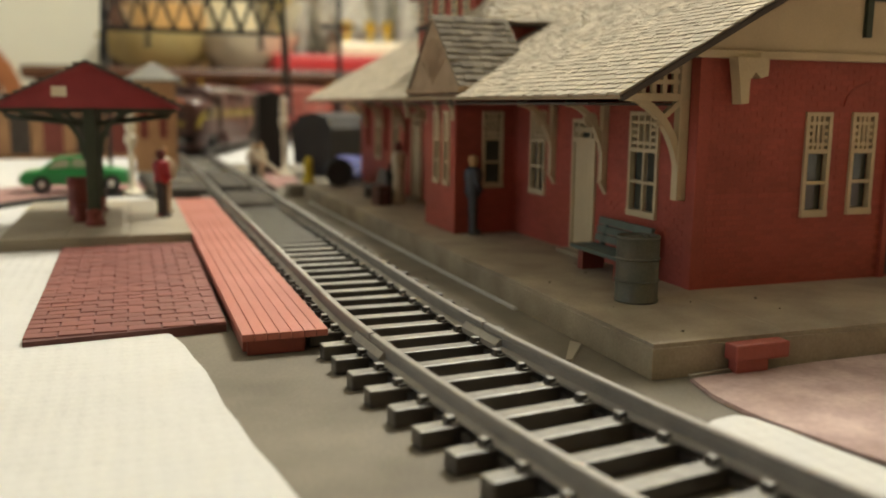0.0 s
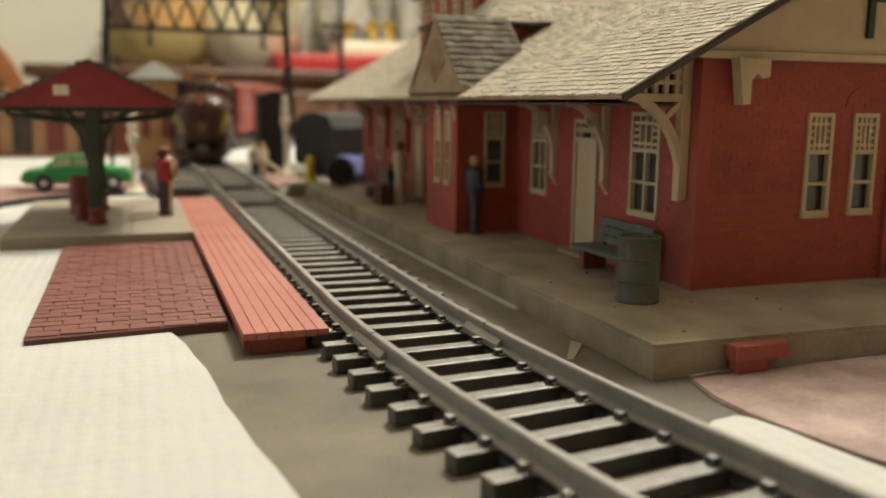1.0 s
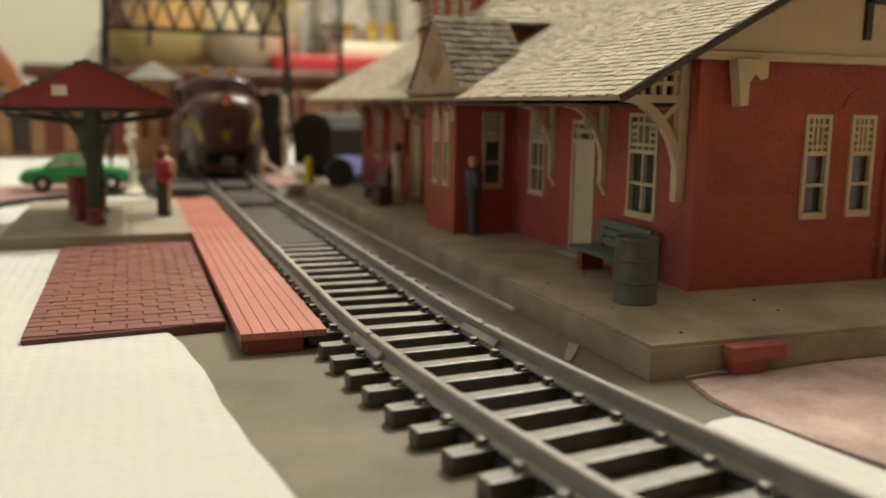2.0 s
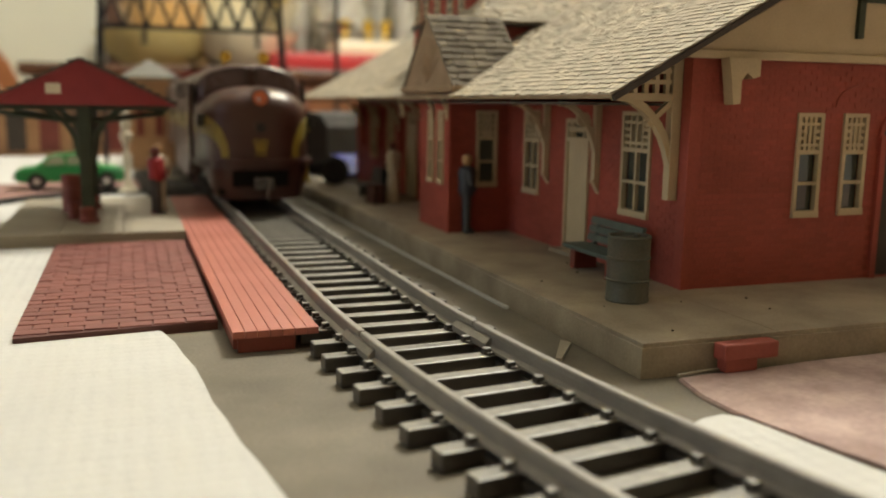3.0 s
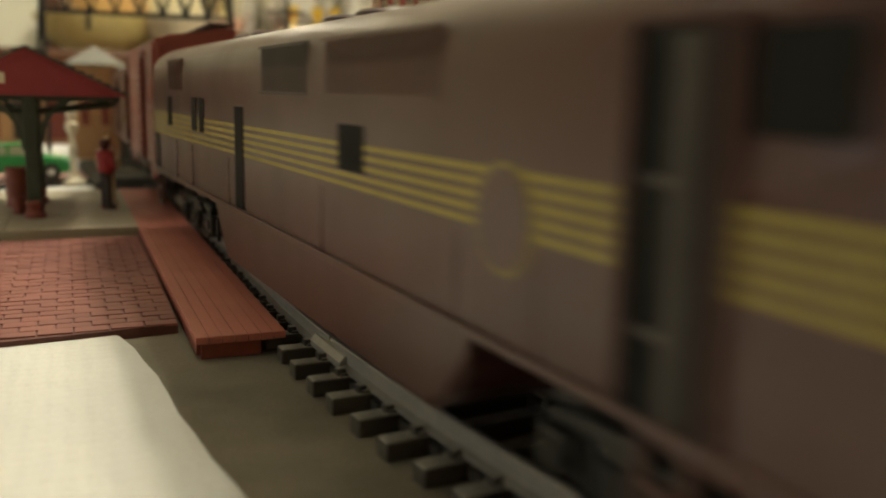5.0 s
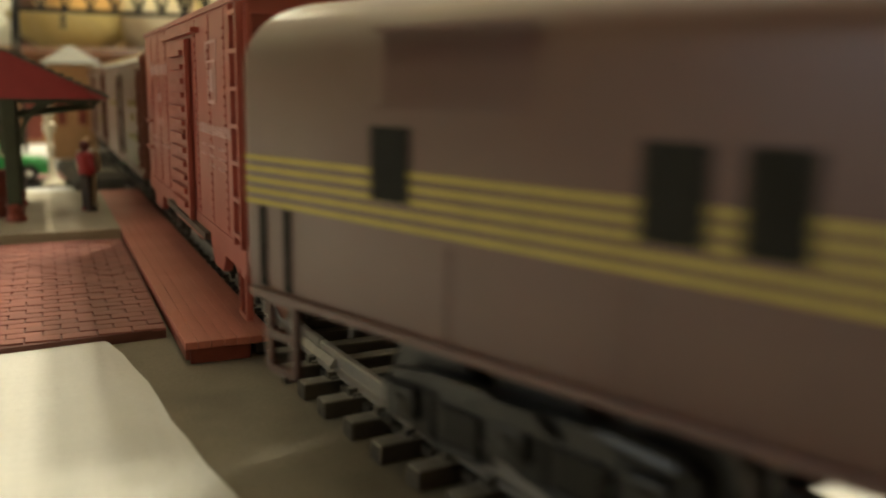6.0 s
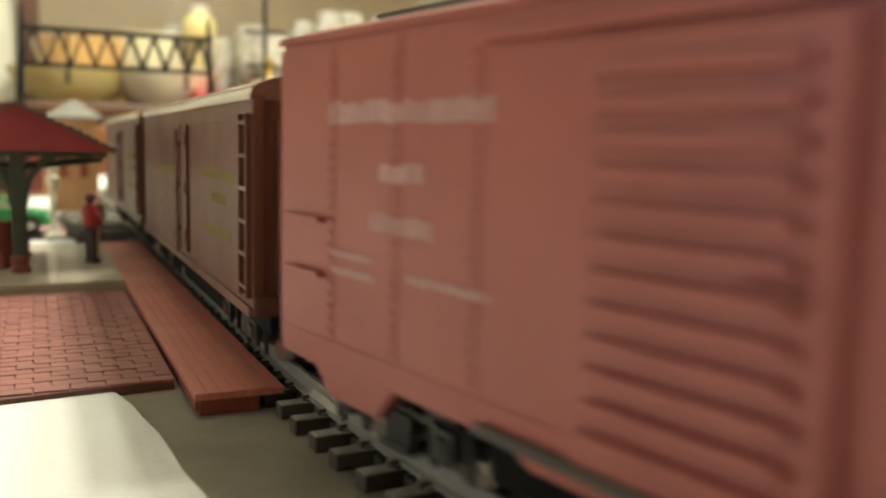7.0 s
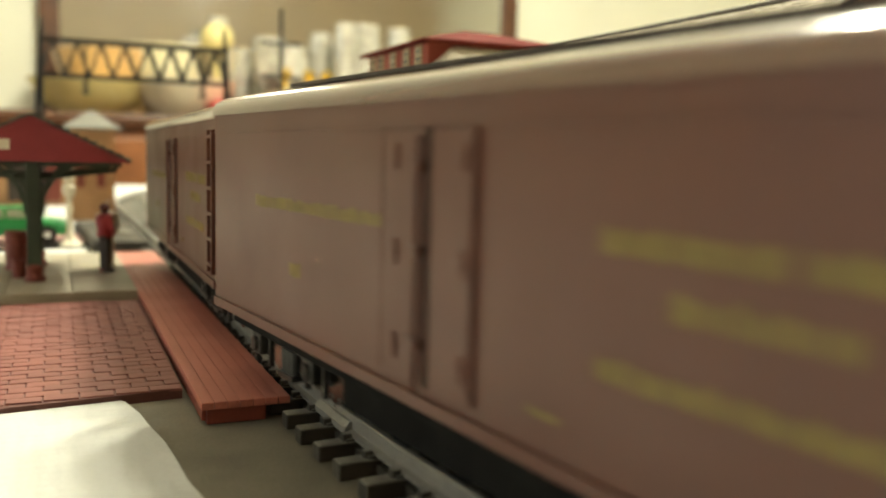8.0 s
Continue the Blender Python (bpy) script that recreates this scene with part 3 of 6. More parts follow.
def tiles(parent, origin, udir, vdir, length, height, tw, course, material, keep=None, near=None, thick=0.32, name="shingle"):
    """Overlapping shingles on a roof slope; those that near() picks are pieces, the rest is joined."""
    o, u, v = Vector(origin), Vector(udir).normalized(), Vector(vdir).normalized()
    n = u.cross(v)
    if n.z < 0:
        n = -n
    verts, faces, count, pieces = [], [], 0, []
    rows = int(height / course)
    for r in range(rows):
        a = -rnd.uniform(0, tw)
        while a < length:
            w = tw * rnd.uniform(0.75, 1.25)
            a0, a1 = max(0, a) + 0.06, min(length, a + w) - 0.06
            a += w
            if a1 - a0 < 0.25:
                continue
            lo = r * course + rnd.uniform(-0.12, 0.12) * course
            hi = (r + 1.25) * course
            c = o + u * (a0 + a1) / 2 + v * (lo + hi) / 2
            if keep and not keep(c):
                continue
            t = thick * rnd.uniform(0.7, 1.35)
            q = [o + u * p + v * s + n * h for h0, h1 in ((0.0, 0.0), (t, 0.10)) for p, s, h in ((a0, lo, h0), (a1, lo + rnd.uniform(-0.1, 0.1), h0), (a1, hi, h1), (a0, hi, h1))]
            fs = [(3, 2, 1, 0), (4, 5, 6, 7), (0, 1, 5, 4), (1, 2, 6, 5), (2, 3, 7, 6), (3, 0, 4, 7)]
            if near and count < 290 and near(c):
                me = bpy.data.meshes.new(name)
                me.from_pydata([(p - c) * MM for p in q], [], fs)
                me.materials.append(material)
                pieces.append((me, c))
                count += 1
            else:
                k = len(verts)
                verts += [p * MM for p in q]
                faces += [tuple(i + k for i in f) for f in fs]
    for me, c in pieces:
        link(name, me, parent, loc=c)
    me = bpy.data.meshes.new("shingling")
    me.from_pydata(verts, [], faces)
    me.materials.append(material)
    return tagged(link("shingling", me, parent), kind="stuff")


# main roof
bm = B()
T = 0.55
prism(bm, [(32.6, EAVE - T), (92.6, roof_z(92.6) - T), (152.6, EAVE - T), (152.6, EAVE), (92.6, roof_z(92.6)), (32.6, EAVE)], "y", 120.8, 378)
roof = spart("roof", bm, M_GABLE, None, "grey-beige weathered shingle roof")
vs = Vector((1, 0, RISE))


def on_roof(c):
    inside = 52.6 < c.x < 112 and 222 < c.y < 284
    hood = c.x < 52.6 and abs(c.y - 224.5 - GY) < 18.2 * (1 - (c.z - 41) / 17.5)
    return not inside and not hood


tiles(roof, (32.3, 120.5, EAVE + 0.02), (0, 1, 0), vs, 257.5, 69.0, 2.1, 1.75, M_SHINGLE, on_roof, lambda c: c.y < 152 and c.x < 60)
tiles(roof, (152.9, 120.5, EAVE + 0.02), (0, 1, 0), (-1, 0, RISE), 257.5, 69.0, 6.0, 3.5, M_SHINGLE, on_roof)
bm = B()
tube(bm, (92.6, 120.6, roof_z(92.6) + 0.3), (92.6, 378, roof_z(92.6) + 0.3), 0.9, n=8)
spart("ridge_cap", bm, M_FASCIA, roof)
bm = B()
prism(bm, [(33.0, EAVE - 0.9), (92.6, roof_z(92.6) - 0.9), (92.6, roof_z(92.6) - 0.1), (32.6, EAVE - 0.1)], "y", 120.3, 121.0)
spart("rake_board", bm, M_FASCIA, roof)
bm = B()
prism(bm, [(52.6, 46.2), (132.6, 46.2), (92.6, 67.5)], "y", 127.6, 128.6)
gb = spart("gable_wall", bm, M_TRIM, None, "cream plastered gable wall")
bm = B()
box(bm, 50.5, 134, 126.6, 128.3, 44.9, 46.3, 0.2)
spart("gable_band", bm, M_TRIM, gb)
bm = B()
box(bm, 85.6, 87.0, 126.8, 127.9, 49.2, 56.6, 0.1)
box(bm, 85.6, 98, 126.8, 127.9, 55.6, 57.0, 0.1)
spart("gable_window_frame", bm, M_GREEN, gb, "dark green gable window frame")
bm = B()
prism(bm, [(57.2, 45), (63.6, 45), (63.6, 42.0), (62.2, 41.6), (61.0, 42.6), (59.9, 41.2), (59.9, 37.4), (58.4, 37.2), (57.9, 41)], "y", 125.0, 127.4)
spart("scroll_bracket", bm, M_TRIM)
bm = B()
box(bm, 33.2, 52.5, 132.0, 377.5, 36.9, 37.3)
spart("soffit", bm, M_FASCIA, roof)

# curved eaves brackets
BR = [(159.1, 43.2, 22.5), (182.2, 43.2, 22.5), (244, 43.2, 22.5), (268, 43.2, 22.5), (296, 43.2, 22.5), (322, 43.2, 22.5), (348, 43.2, 22.5)]
for y, xo, zf in BR:
    bm = B()
    arc = []
    for i in range(11):
        a = math.pi / 2 * i / 10
        arc.append((52.3 - (52.3 - xo) * (1 - math.cos(a)), zf + (37.2 - zf) * math.sin(a)))
    ribbon(bm, arc, 1.1, "y", y - 0.6, y + 0.6)
    bk = spart("eaves_bracket", bm, M_TRIM, None, "curved cream eaves bracket")
    bm = B()
    box(bm, 51.2, 52.58, y - 0.7, y + 0.7, zf - 1.0, 37.2, 0.12)
    prism(bm, [(52.58, zf - 3.6), (52.58, zf - 0.8), (50.9, zf - 0.8)], "y", y - 0.7, y + 0.7)
    spart("wall_post", bm, M_WALL if y > 240 else M_TRIM, bk)
    bm = B()
    tube(bm, (48.6, y - 0.4, 34.0), (48.6, y + 0.4, 34.0), 1.5, n=14)
    spart("boss", bm, M_TRIM, bk)

# corner bracket with its lattice panel
y = 132.0
bm = B()
arc = [(51.8 - 12.2 * (1 - math.cos(math.pi / 2 * i / 10)) - 0.0, 21.8 + 16.6 * math.sin(math.pi / 2 * i / 10)) for i in range(11)]
ribbon(bm, arc, 1.4, "y", y - 0.75, y + 0.75)
corner = spart("corner_bracket", bm, M_TRIM, None, "cream corner bracket with a lattice panel")
bm = B()
box(bm, 50.6, 52.5, y - 0.9, y + 0.9, 20.5, 47.0, 0.15)
box(bm, 39.4, 50.6, y - 0.8, y + 0.8, 37.6, 39.0, 0.15)
ribbon(bm, [(39.0, 39.2), (50.6, 46.2)], 1.0, "y", y - 0.7, y + 0.7)
ribbon(bm, [(46.2, 33.6), (50.6, 37.4)], 0.9, "y", y - 0.6, y + 0.6)
spart("frame", bm, M_TRIM, corner)
bm = B()
for i in range(5):
    x = 41.4 + i * 2.1
    top = 39.4 + (x - 39.0) * 0.6
    box(bm, x - 0.42, x + 0.42, y - 0.4, y + 0.4, 38.9, top)
for z in (40.9, 42.7, 44.4):
    x0 = 39.6 + (z - 39.4) / 0.6
    if x0 < 50:
        box(bm, x0, 50.6, y - 0.38, y + 0.38, z - 0.4, z + 0.4)
spart("lattice", bm, M_TRIM, corner)

# dark-shingled hood roof behind the bay gable
bm = B()
prism(bm, [(205.0 + GY, 40.6), (243.9 + GY, 40.6), (225.0 + GY, 58.6), (224.4 + GY, 58.6)], "x", 34.6, 53.5)
hood = spart("hood_roof", bm, M_DARKSH, None, "dark slate-shingled hood over the bay")
tiles(hood, (33.2, 204.8 + GY, 40.6), (1, 0, 0), (0, 19.9, 18.1), 19.8, 26.4, 2.7, 2.4, M_DARKSH, lambda c: roof_z(c.x) < c.z + 0.6, lambda c: True, thick=0.5)
tiles(hood, (33.2, 244.2 + GY, 40.6), (1, 0, 0), (0, -19.2, 18.1), 19.8, 26.0, 2.7, 2.4, M_DARKSH, lambda c: roof_z(c.x) < c.z + 0.6, None, thick=0.5)

# upper storey: cross wing and tower
bm = B()
box(bm, 52.6, 112, 222, 284, 44, 58.6)
wing = spart("upper_wall", bm, M_WALL)
bricks_on(wing, endw(222.0), 52.8, 80, 46, 58, [])
bm = B()
loft(bm, [[(48.5, 217, 57.4), (117, 217, 57.4), (117, 240, 57.4), (48.5, 240, 57.4)], [(48.5, 217, 58.2), (117, 217, 58.2), (117, 240, 58.2), (48.5, 240, 58.2)], [(62, 236, 71), (104, 236, 71), (104, 239, 71), (62, 239, 71)]])
wr = spart("upper_roof", bm, M_FASCIA, None, "shingled hipped roof of the upper storey")
n1 = Vector((0, 19, 12.8))
tiles(wr, (48.3, 216.8, 58.2), (1, 0, 0), n1, 68, 22.5, 2.6, 2.3, M_SHINGLE, lambda c: c.x - 48.5 > (c.y - 217.0) * 0.71, lambda c: c.x < 90, thick=0.45)
tiles(wr, (48.3, 216.8, 58.2), (0, 1, 0), Vector((13.5, 0, 12.8)), 23, 18, 2.6, 2.3, M_SHINGLE, lambda c: c.y - 217.0 > (c.x - 48.5) * 1.41, None, thick=0.45)
bm = B()
box(bm, 53.0, 100, 234, 285, 44, 71)
tower = spart("tower_wall", bm, M_WALL)
TW = front(53.0)
for u in (238, 247.5, 259, 270, 278):
    bm = B()
    TW(bm, u, u + 5.0, 62.4, 70.2, 0.0, 0.5, 0.1)
    wn = spart("tower_window", bm, M_TRIM)
    bm = B()
    for i in range(3):
        for j in range(3):
            TW(bm, u + 0.7 + i * 1.3, u + 1.6 + i * 1.3, 63.4 + j * 2.2, 64.9 + j * 2.2, 0.45, 0.56)
    spart("pane", bm, M_PANE, wn)
bm = B()
TW(bm, 234, 285.2, 60.4, 62.0, 0, 1.0, 0.2)
spart("sill_band", bm, M_FASCIA, tower)

bm = B()
loft(bm, [[(50.5, 231.5, 70.6), (102.5, 231.5, 70.6), (102.5, 287.5, 70.6), (50.5, 287.5, 70.6)], [(50.5, 231.5, 71.4), (102.5, 231.5, 71.4), (102.5, 287.5, 71.4), (50.5, 287.5, 71.4)], [(72, 252, 77), (81, 252, 77), (81, 267, 77), (72, 267, 77)]])
spart("tower_roof", bm, M_TOWER, None, "dark red hipped tower roof")

# ---- the train: built with the nose or front end at y = 0, rail top at z = 0 ----
TRAIN = []
# underframe black: the shade beneath the cars is painted into this colour
M_UNDER = mat("shade_black_underframe", (0.010, 0.009, 0.008), 0.85, var=0.2, size=5, fine=0.4, bump=0.2, spec=0.15)
M_COUPLER = mat("dull_grey_metal", (0.17, 0.165, 0.155), 0.38, metal=0.6, var=0.2, size=2, fine=0.3, bump=0.1)
M_CARROOF = mat("glossy_brown_roof", (0.15, 0.075, 0.055), 0.2, var=0.05, size=18, fine=0.4, bump=0.02, spec=0.9, coat=0.6)
M_WSGLASS = mat("dull_windscreen", (0.12, 0.075, 0.072), 0.3, var=0.1, size=6, fine=0.4, bump=0.02, spec=0.35)
M_WHITEPLATE = mat("pale_grey_plate", (0.55, 0.50, 0.50), 0.4, var=0.08, size=2, fine=0.3, bump=0.02)
M_LENS = mat("orange_headlight_lens", (0.75, 0.22, 0.10), 0.2, var=0.15, size=2, fine=0.3, bump=0.05)


def truck(parent, yc, axles, radius, base, name="truck"):
    """A bogie: side frames with journal boxes and springs, wheels and axles."""
    half = base * (axles - 1) / 2
    bm = B()
    for sx in (-1, 1):
        x0, x1 = sorted((sx * 11.6, sx * 13.0))
        prism(bm, [(yc - half - 4, 4.2), (yc - half - 3, 7.4), (yc - half + 3, 8.2), (yc + half - 3, 8.2), (yc + half + 3, 7.4), (yc + half + 4, 4.2), (yc + half + 2, 3.2), (yc + half - 3, 5.6), (yc - half + 3, 5.6), (yc - half - 2, 3.2)], "x", x0, x1)
        for i in range(axles):
            y = yc - half + base * i
            a, b = sorted((sx * 12.6, sx * 14.6))
            box(bm, a, b, y - 1.7, y + 1.7, 3.4, 6.6, 0.25)
        for i in range(axles - 1):
            y = yc - half + base * (i + 0.5)
            for k in (-1.6, 0, 1.6):
                tube(bm, (sx * 13.0, y + k, 2.4), (sx * 13.0, y + k, 5.8), 0.75, n=8)
            a, b = sorted((sx * 11.8, sx * 14.0))
            box(bm, a, b, y - 3, y + 3, 1.6, 2.4, 0.15)
    box(bm, -11.6, 11.6, yc - 3, yc + 3, 4, 8, 0.3)
    for sx in (-1, 1):
        for i in range(axles):
            y = yc - half + base * i
            tube(bm, (sx * 14.5, y, 5.0), (sx * 15.1, y, 5.0), 1.3, 1.0, n=10)
            for k in (-2.9, 2.9):
                box(bm, *sorted((sx * 12.8, sx * 13.6)), y + k - 0.35, y + k + 0.35, 1.8, 6.6, 0.1)
        for k in range(3):
            box(bm, *sorted((sx * 13.0, sx * 14.2)), yc - 4.6 + k * 0.9, yc + 4.6 - k * 0.9, 6.6 + k * 0.6, 7.1 + k * 0.6)
        tube(bm, (sx * 13.8, yc - half - 2.5, 8.0), (sx * 13.8, yc - half + 4.0, 8.6), 1.0, n=10)
    tr = part(name, bm, M_TRUCK, parent)
    for i in range(axles):
        y = yc - half + base * i
        metal = M_STEEL if axles < 3 else M_TRUCK
        part("axle", tube(B(), (-11, y, radius), (11, y, radius), 1.0, n=8), metal, tr, smooth=True)
        for sx in (-1, 1):
            bm = B()
            tube(bm, (sx * 7.6, y, radius), (sx * 10.4, y, radius), radius, n=24)
            tube(bm, (sx * 7.0, y, radius), (sx * 7.7, y, radius), radius + 0.9, n=24)
            part("wheel", bm, metal, tr, smooth=True)


def coupler(parent, y, sgn):
    bm = B()
    box(bm, -1.1, 1.1, min(y, y + sgn * 5), max(y, y + sgn * 5), 6.4, 8.6, 0.2)
    box(bm, -2.6, 2.0, min(y + sgn * 4.5, y + sgn * 7), max(y + sgn * 4.5, y + sgn * 7), 5.6, 9.2, 0.5)
    box(bm, 0.9, 2.8, min(y + sgn * 6.5, y + sgn * 8.2), max(y + sgn * 6.5, y + sgn * 8.2), 5.6, 9.2, 0.4)
    tube(bm, (1.2, y + sgn * 6, 2.2), (1.2, y + sgn * 6, 5.8), 0.35, n=6)
    part("coupler", bm, M_COUPLER, parent, "dull grey metal knuckle coupler", smooth=False)


def ring(y, w, b, t, zs, n=10, power=2.6):
    """A body section: upright sides from b to zs, then a rounded crown up to t."""
    pts = [(-w * 0.985, y, b), (-w, y, b + 2), (-w, y, (b + zs) / 2)]
    for i in range(2 * n + 1):
        a = math.pi * (1 - i / (2 * n))
        c, s = math.cos(a), math.sin(a)
        pts.append((math.copysign(abs(c) ** (2 / power), c) * w, y, zs + abs(s) ** (2 / power) * (t - zs)))
    return pts + [(w, y, (b + zs) / 2), (w, y, b + 2), (w * 0.985, y, b)]


NOSE = [(0.0, 5.4, 28.0), (0.3, 7.4, 30.2), (1.0, 9.6, 32.0), (2.4, 11.6, 33.6), (4.6, 13.4, 34.9), (8.0, 15.0, 35.9), (12.5, 16.2, 36.3), (17.5, 17.0, 36.5), (23.0, 17.5, 36.6), (34.0, 17.5, 36.6)]


def nose_w(y):
    for (a, w0, _), (b, w1, _) in zip(NOSE, NOSE[1:]):
        if a <= y <= b:
            return w0 + (w1 - w0) * (y - a) / (b - a)
    return 17.5


def locomotive():
    L = 227.0
    e = thing("locomotive", "maroon streamlined diesel locomotive with five yellow stripes", "locomotive")
    bm = B()
    loft(bm, [ring(y, w, 11.2, t, 25.0 if t > 30 else 23.0) for y, w, t in NOSE])
    body = part("nose", bm, M_TUSCAN, e, smooth=True)
    # pilot: wraps the front alone, its back edges raked forward towards the rail
    bm = B()
    rings = []
    for y, w in ((0.9, 6.0), (1.1, 8.2), (1.8, 10.4), (3.2, 12.4), (5.0, 13.8), (7.0, 14.9), (9.0, 15.6), (11.0, 16.1)):
        zb = 2.2 + 0.06 * max(0.0, y - 3.2) ** 2.4
        k = 0.90 + 0.085 * min(1.0, (zb - 2.2) / 9.2)
        rings.append([(-w * k, y + 0.8, zb), (-w * (k + 0.985) / 2, y + 0.4, (zb + 11.4) / 2), (-w * 0.985, y, 11.4), (w * 0.985, y, 11.4), (w * (k + 0.985) / 2, y + 0.4, (zb + 11.4) / 2), (w * k, y + 0.8, zb)])
    loft(bm, rings)
    pilot = part("pilot", bm, M_TUSCAN, e, smooth=True)
    # coupler pocket: no opening, its shade is a near-black box
    bm = B()
    box(bm, -8.6, 8.2, 0.45, 3.0, 6.2, 11.0)
    part("pocket_shade_block", bm, M_DARK, pilot)
    # step hole, likewise a dark box for the shade in it
    bm = B()
    box(bm, -12.7, -10.6, 2.6, 5.2, 3.6, 5.2)
    part("step_shade_block", bm, M_DARK, pilot)
    for z, o, wd in ((13.7, 0.95, 1.3), (14.3, 0.3, 0.35), (13.4, 0.3, 0.35), (12.5, 0.3, 0.35), (11.6, 0.3, 0.35)):
        bm = B()
        pts = [(-(nose_w(y) + o), y - o * 0.6) for y in (14, 10, 7, 4.5, 2.8, 1.5, 0.7, 0.2, 0.0)] + [(nose_w(y) + o, y - o * 0.6) for y in (0.0, 0.2, 0.7, 1.5, 2.8, 4.5, 7, 10, 14)]
        ribbon(bm, pts if o < 0.5 else pts[4:-1], wd * 0.9, "z", z - wd / 2, z + wd / 2)
        part("anticlimber" if o > 0.5 else "nose_bead", bm, M_TUSCAN, e)
    # main body
    bm = B()
    rs = [ring(y, w, 12.4, t, 35.5, power=2.5) for y, w, t in ((30, 17.1, 42.0), (33, 17.5, 43.2), (37, 17.5, 43.4), (60, 17.5, 43.4), (120, 17.5, 43.4), (L - 1.0, 17.5, 43.4), (L, 17.1, 42.9))]
    loft(bm, rs)
    part("body", bm, M_TUSCAN, e, smooth=True)
    # cab: upright rounded front that runs into the body
    def cab_front(x, z):
        return 19.4 + 0.0075 * x * x + 0.2 * (z - 37)
    bm = B()
    rs = []
    for d, w, t in ((0.0, 13.2, 41.6), (0.25, 14.6, 42.4), (0.9, 15.8, 43.0), (2.4, 16.6, 43.4), (6.0, 17.1, 43.5), (11.0, 17.3, 43.2), (15.0, 17.3, 42.4)):
        k = max(0.0, 1 - d / 9)
        rs.append([(x, 19.6 + d + k * (cab_front(x, z) - 19.6), z) for x, y, z in ring(0, w, 26.0, t, 33.5)])
    loft(bm, rs)
    cab = part("cab", bm, M_TUSCAN, e, smooth=True)

    def pane_rim(sx, grow, y):
        """The rounded outline of a windscreen pane on the curved front."""
        x0, x1, r, n = 1.75 - grow, 13.6 + grow * 0.7, 1.1 + grow, 16
        low, high = [], []
        for i in range(n + 1):
            x = x0 + (x1 - x0) * 0.5 * (1 - math.cos(math.pi * i / n))
            d = min(x - x0, x1 - x)
            cut = r - math.sqrt(max(0.0, r * r - (r - d) ** 2)) if d < r else 0.0
            za, zb = 36.75 - 0.0105 * x * x - grow + cut, 42.2 - 0.0150 * x * x + grow - cut
            low.append((sx * x, cab_front(x, za) + y, za))
            high.append((sx * x, cab_front(x, zb) + y, zb))
        return low + high[::-1]

    def bridge(loops, close):
        bm = B()
        vs = [[bm.verts.new(p) for p in lp] for lp in loops]
        n = len(vs[0])
        for a, b in zip(vs, vs[1:] + (vs[:1] if close else [])):
            for q in range(n):
                bm.faces.new((a[q], a[(q + 1) % n], b[(q + 1) % n], b[q]))
        if not close:
            half = n // 2
            for lp in (vs[0], vs[-1]):
                for q in range(half - 1):
                    bm.faces.new((lp[q], lp[q + 1], lp[n - 2 - q], lp[n - 1 - q]))
        bmesh.ops.remove_doubles(bm, verts=bm.verts, dist=1e-6)
        bmesh.ops.recalc_face_normals(bm, faces=bm.faces)
        return bm

    for sx in (-1, 1):
        holder = part("windscreen", bridge([pane_rim(sx, 0.75, 0.8), pane_rim(sx, 0.75, -0.1), pane_rim(sx, 0.55, -0.5), pane_rim(sx, 0.3, -0.5), pane_rim(sx, 0.2, -0.1), pane_rim(sx, 0.2, 0.8)], True), M_TUSCAN, cab)
        part("gasket", bridge([pane_rim(sx, 0.22, 0.8), pane_rim(sx, 0.22, -0.3), pane_rim(sx, -0.1, -0.3), pane_rim(sx, -0.1, 0.8)], True), M_BLACK, holder, "black rubber gasket")
        part("pane", bridge([pane_rim(sx, 0.0, 0.8), pane_rim(sx, 0.0, -0.12)], False), M_WSGLASS, holder, "dark reflecting windscreen pane")
        # cab side window, recessed door between its posts, grab rails and steps
        bm = B()
        box(bm, *sorted((sx * 17.3, sx * 17.58)), 22.6, 29.2, 31.0, 36.6, 0.3)
        part("side_window", bm, M_DARK, e, "dark cab side window")
        bm = B()
        box(bm, *sorted((sx * 17.2, sx * 17.6)), 30.6, 38.4, 13.2, 37.0, 0.1)
        dr = part("cab_door", bm, M_DARK, e, "dark recessed cab door")
        bm = B()
        box(bm, *sorted((sx * 17.5, sx * 17.85)), 33.0, 34.6, 13.4, 36.6, 0.1)
        for z in (18.5, 28.0):
            box(bm, *sorted((sx * 17.5, sx * 17.7)), 34.6, 37.8, z - 0.3, z + 0.3)
        part("door_leaf", bm, M_FASCIA, dr)
        for y in (30.2, 38.8):
            bm = B()
            xa, xb = sorted((sx * 17.5, sx * 18.3))
            box(bm, xa, xb, y - 0.35, y + 0.35, 13.2, 37.4, 0.1)
            part("handrail", bm, M_TUSCAN, dr)
        bm = B()
        box(bm, *sorted((sx * 17.4, sx * 17.8)), 21.0, 39.2, 37.4, 38.0, 0.15)
        part("drip_strip", bm, M_TUSCAN, e)
        for yy in (32.0, L - 8.4):
            bm = B()
            xa, xb = sorted((sx * 16.6, sx * 17.4))
            for y in (yy, yy + 4.6):
                box(bm, xa, xb, y - 0.4, y + 0.4, 4.6, 12.6)
            for z in (4.8, 8.6, 12.2):
                box(bm, xa, xb, yy, yy + 4.6, z - 0.4, z + 0.4)
            part("step_ladder", bm, M_TUSCAN, e)
        bm = B()
        box(bm, *sorted((sx * 15.0, sx * 18.0)), 9.2, 10.2, 24.0, 27.8, 0.3)
        nb = part("number_board", bm, M_BLACK, e, "black number board with a pale side plate")
        bm = B()
        box(bm, *sorted((sx * 15.8, sx * 18.1)), 10.2, 13.4, 24.2, 27.6, 0.15)
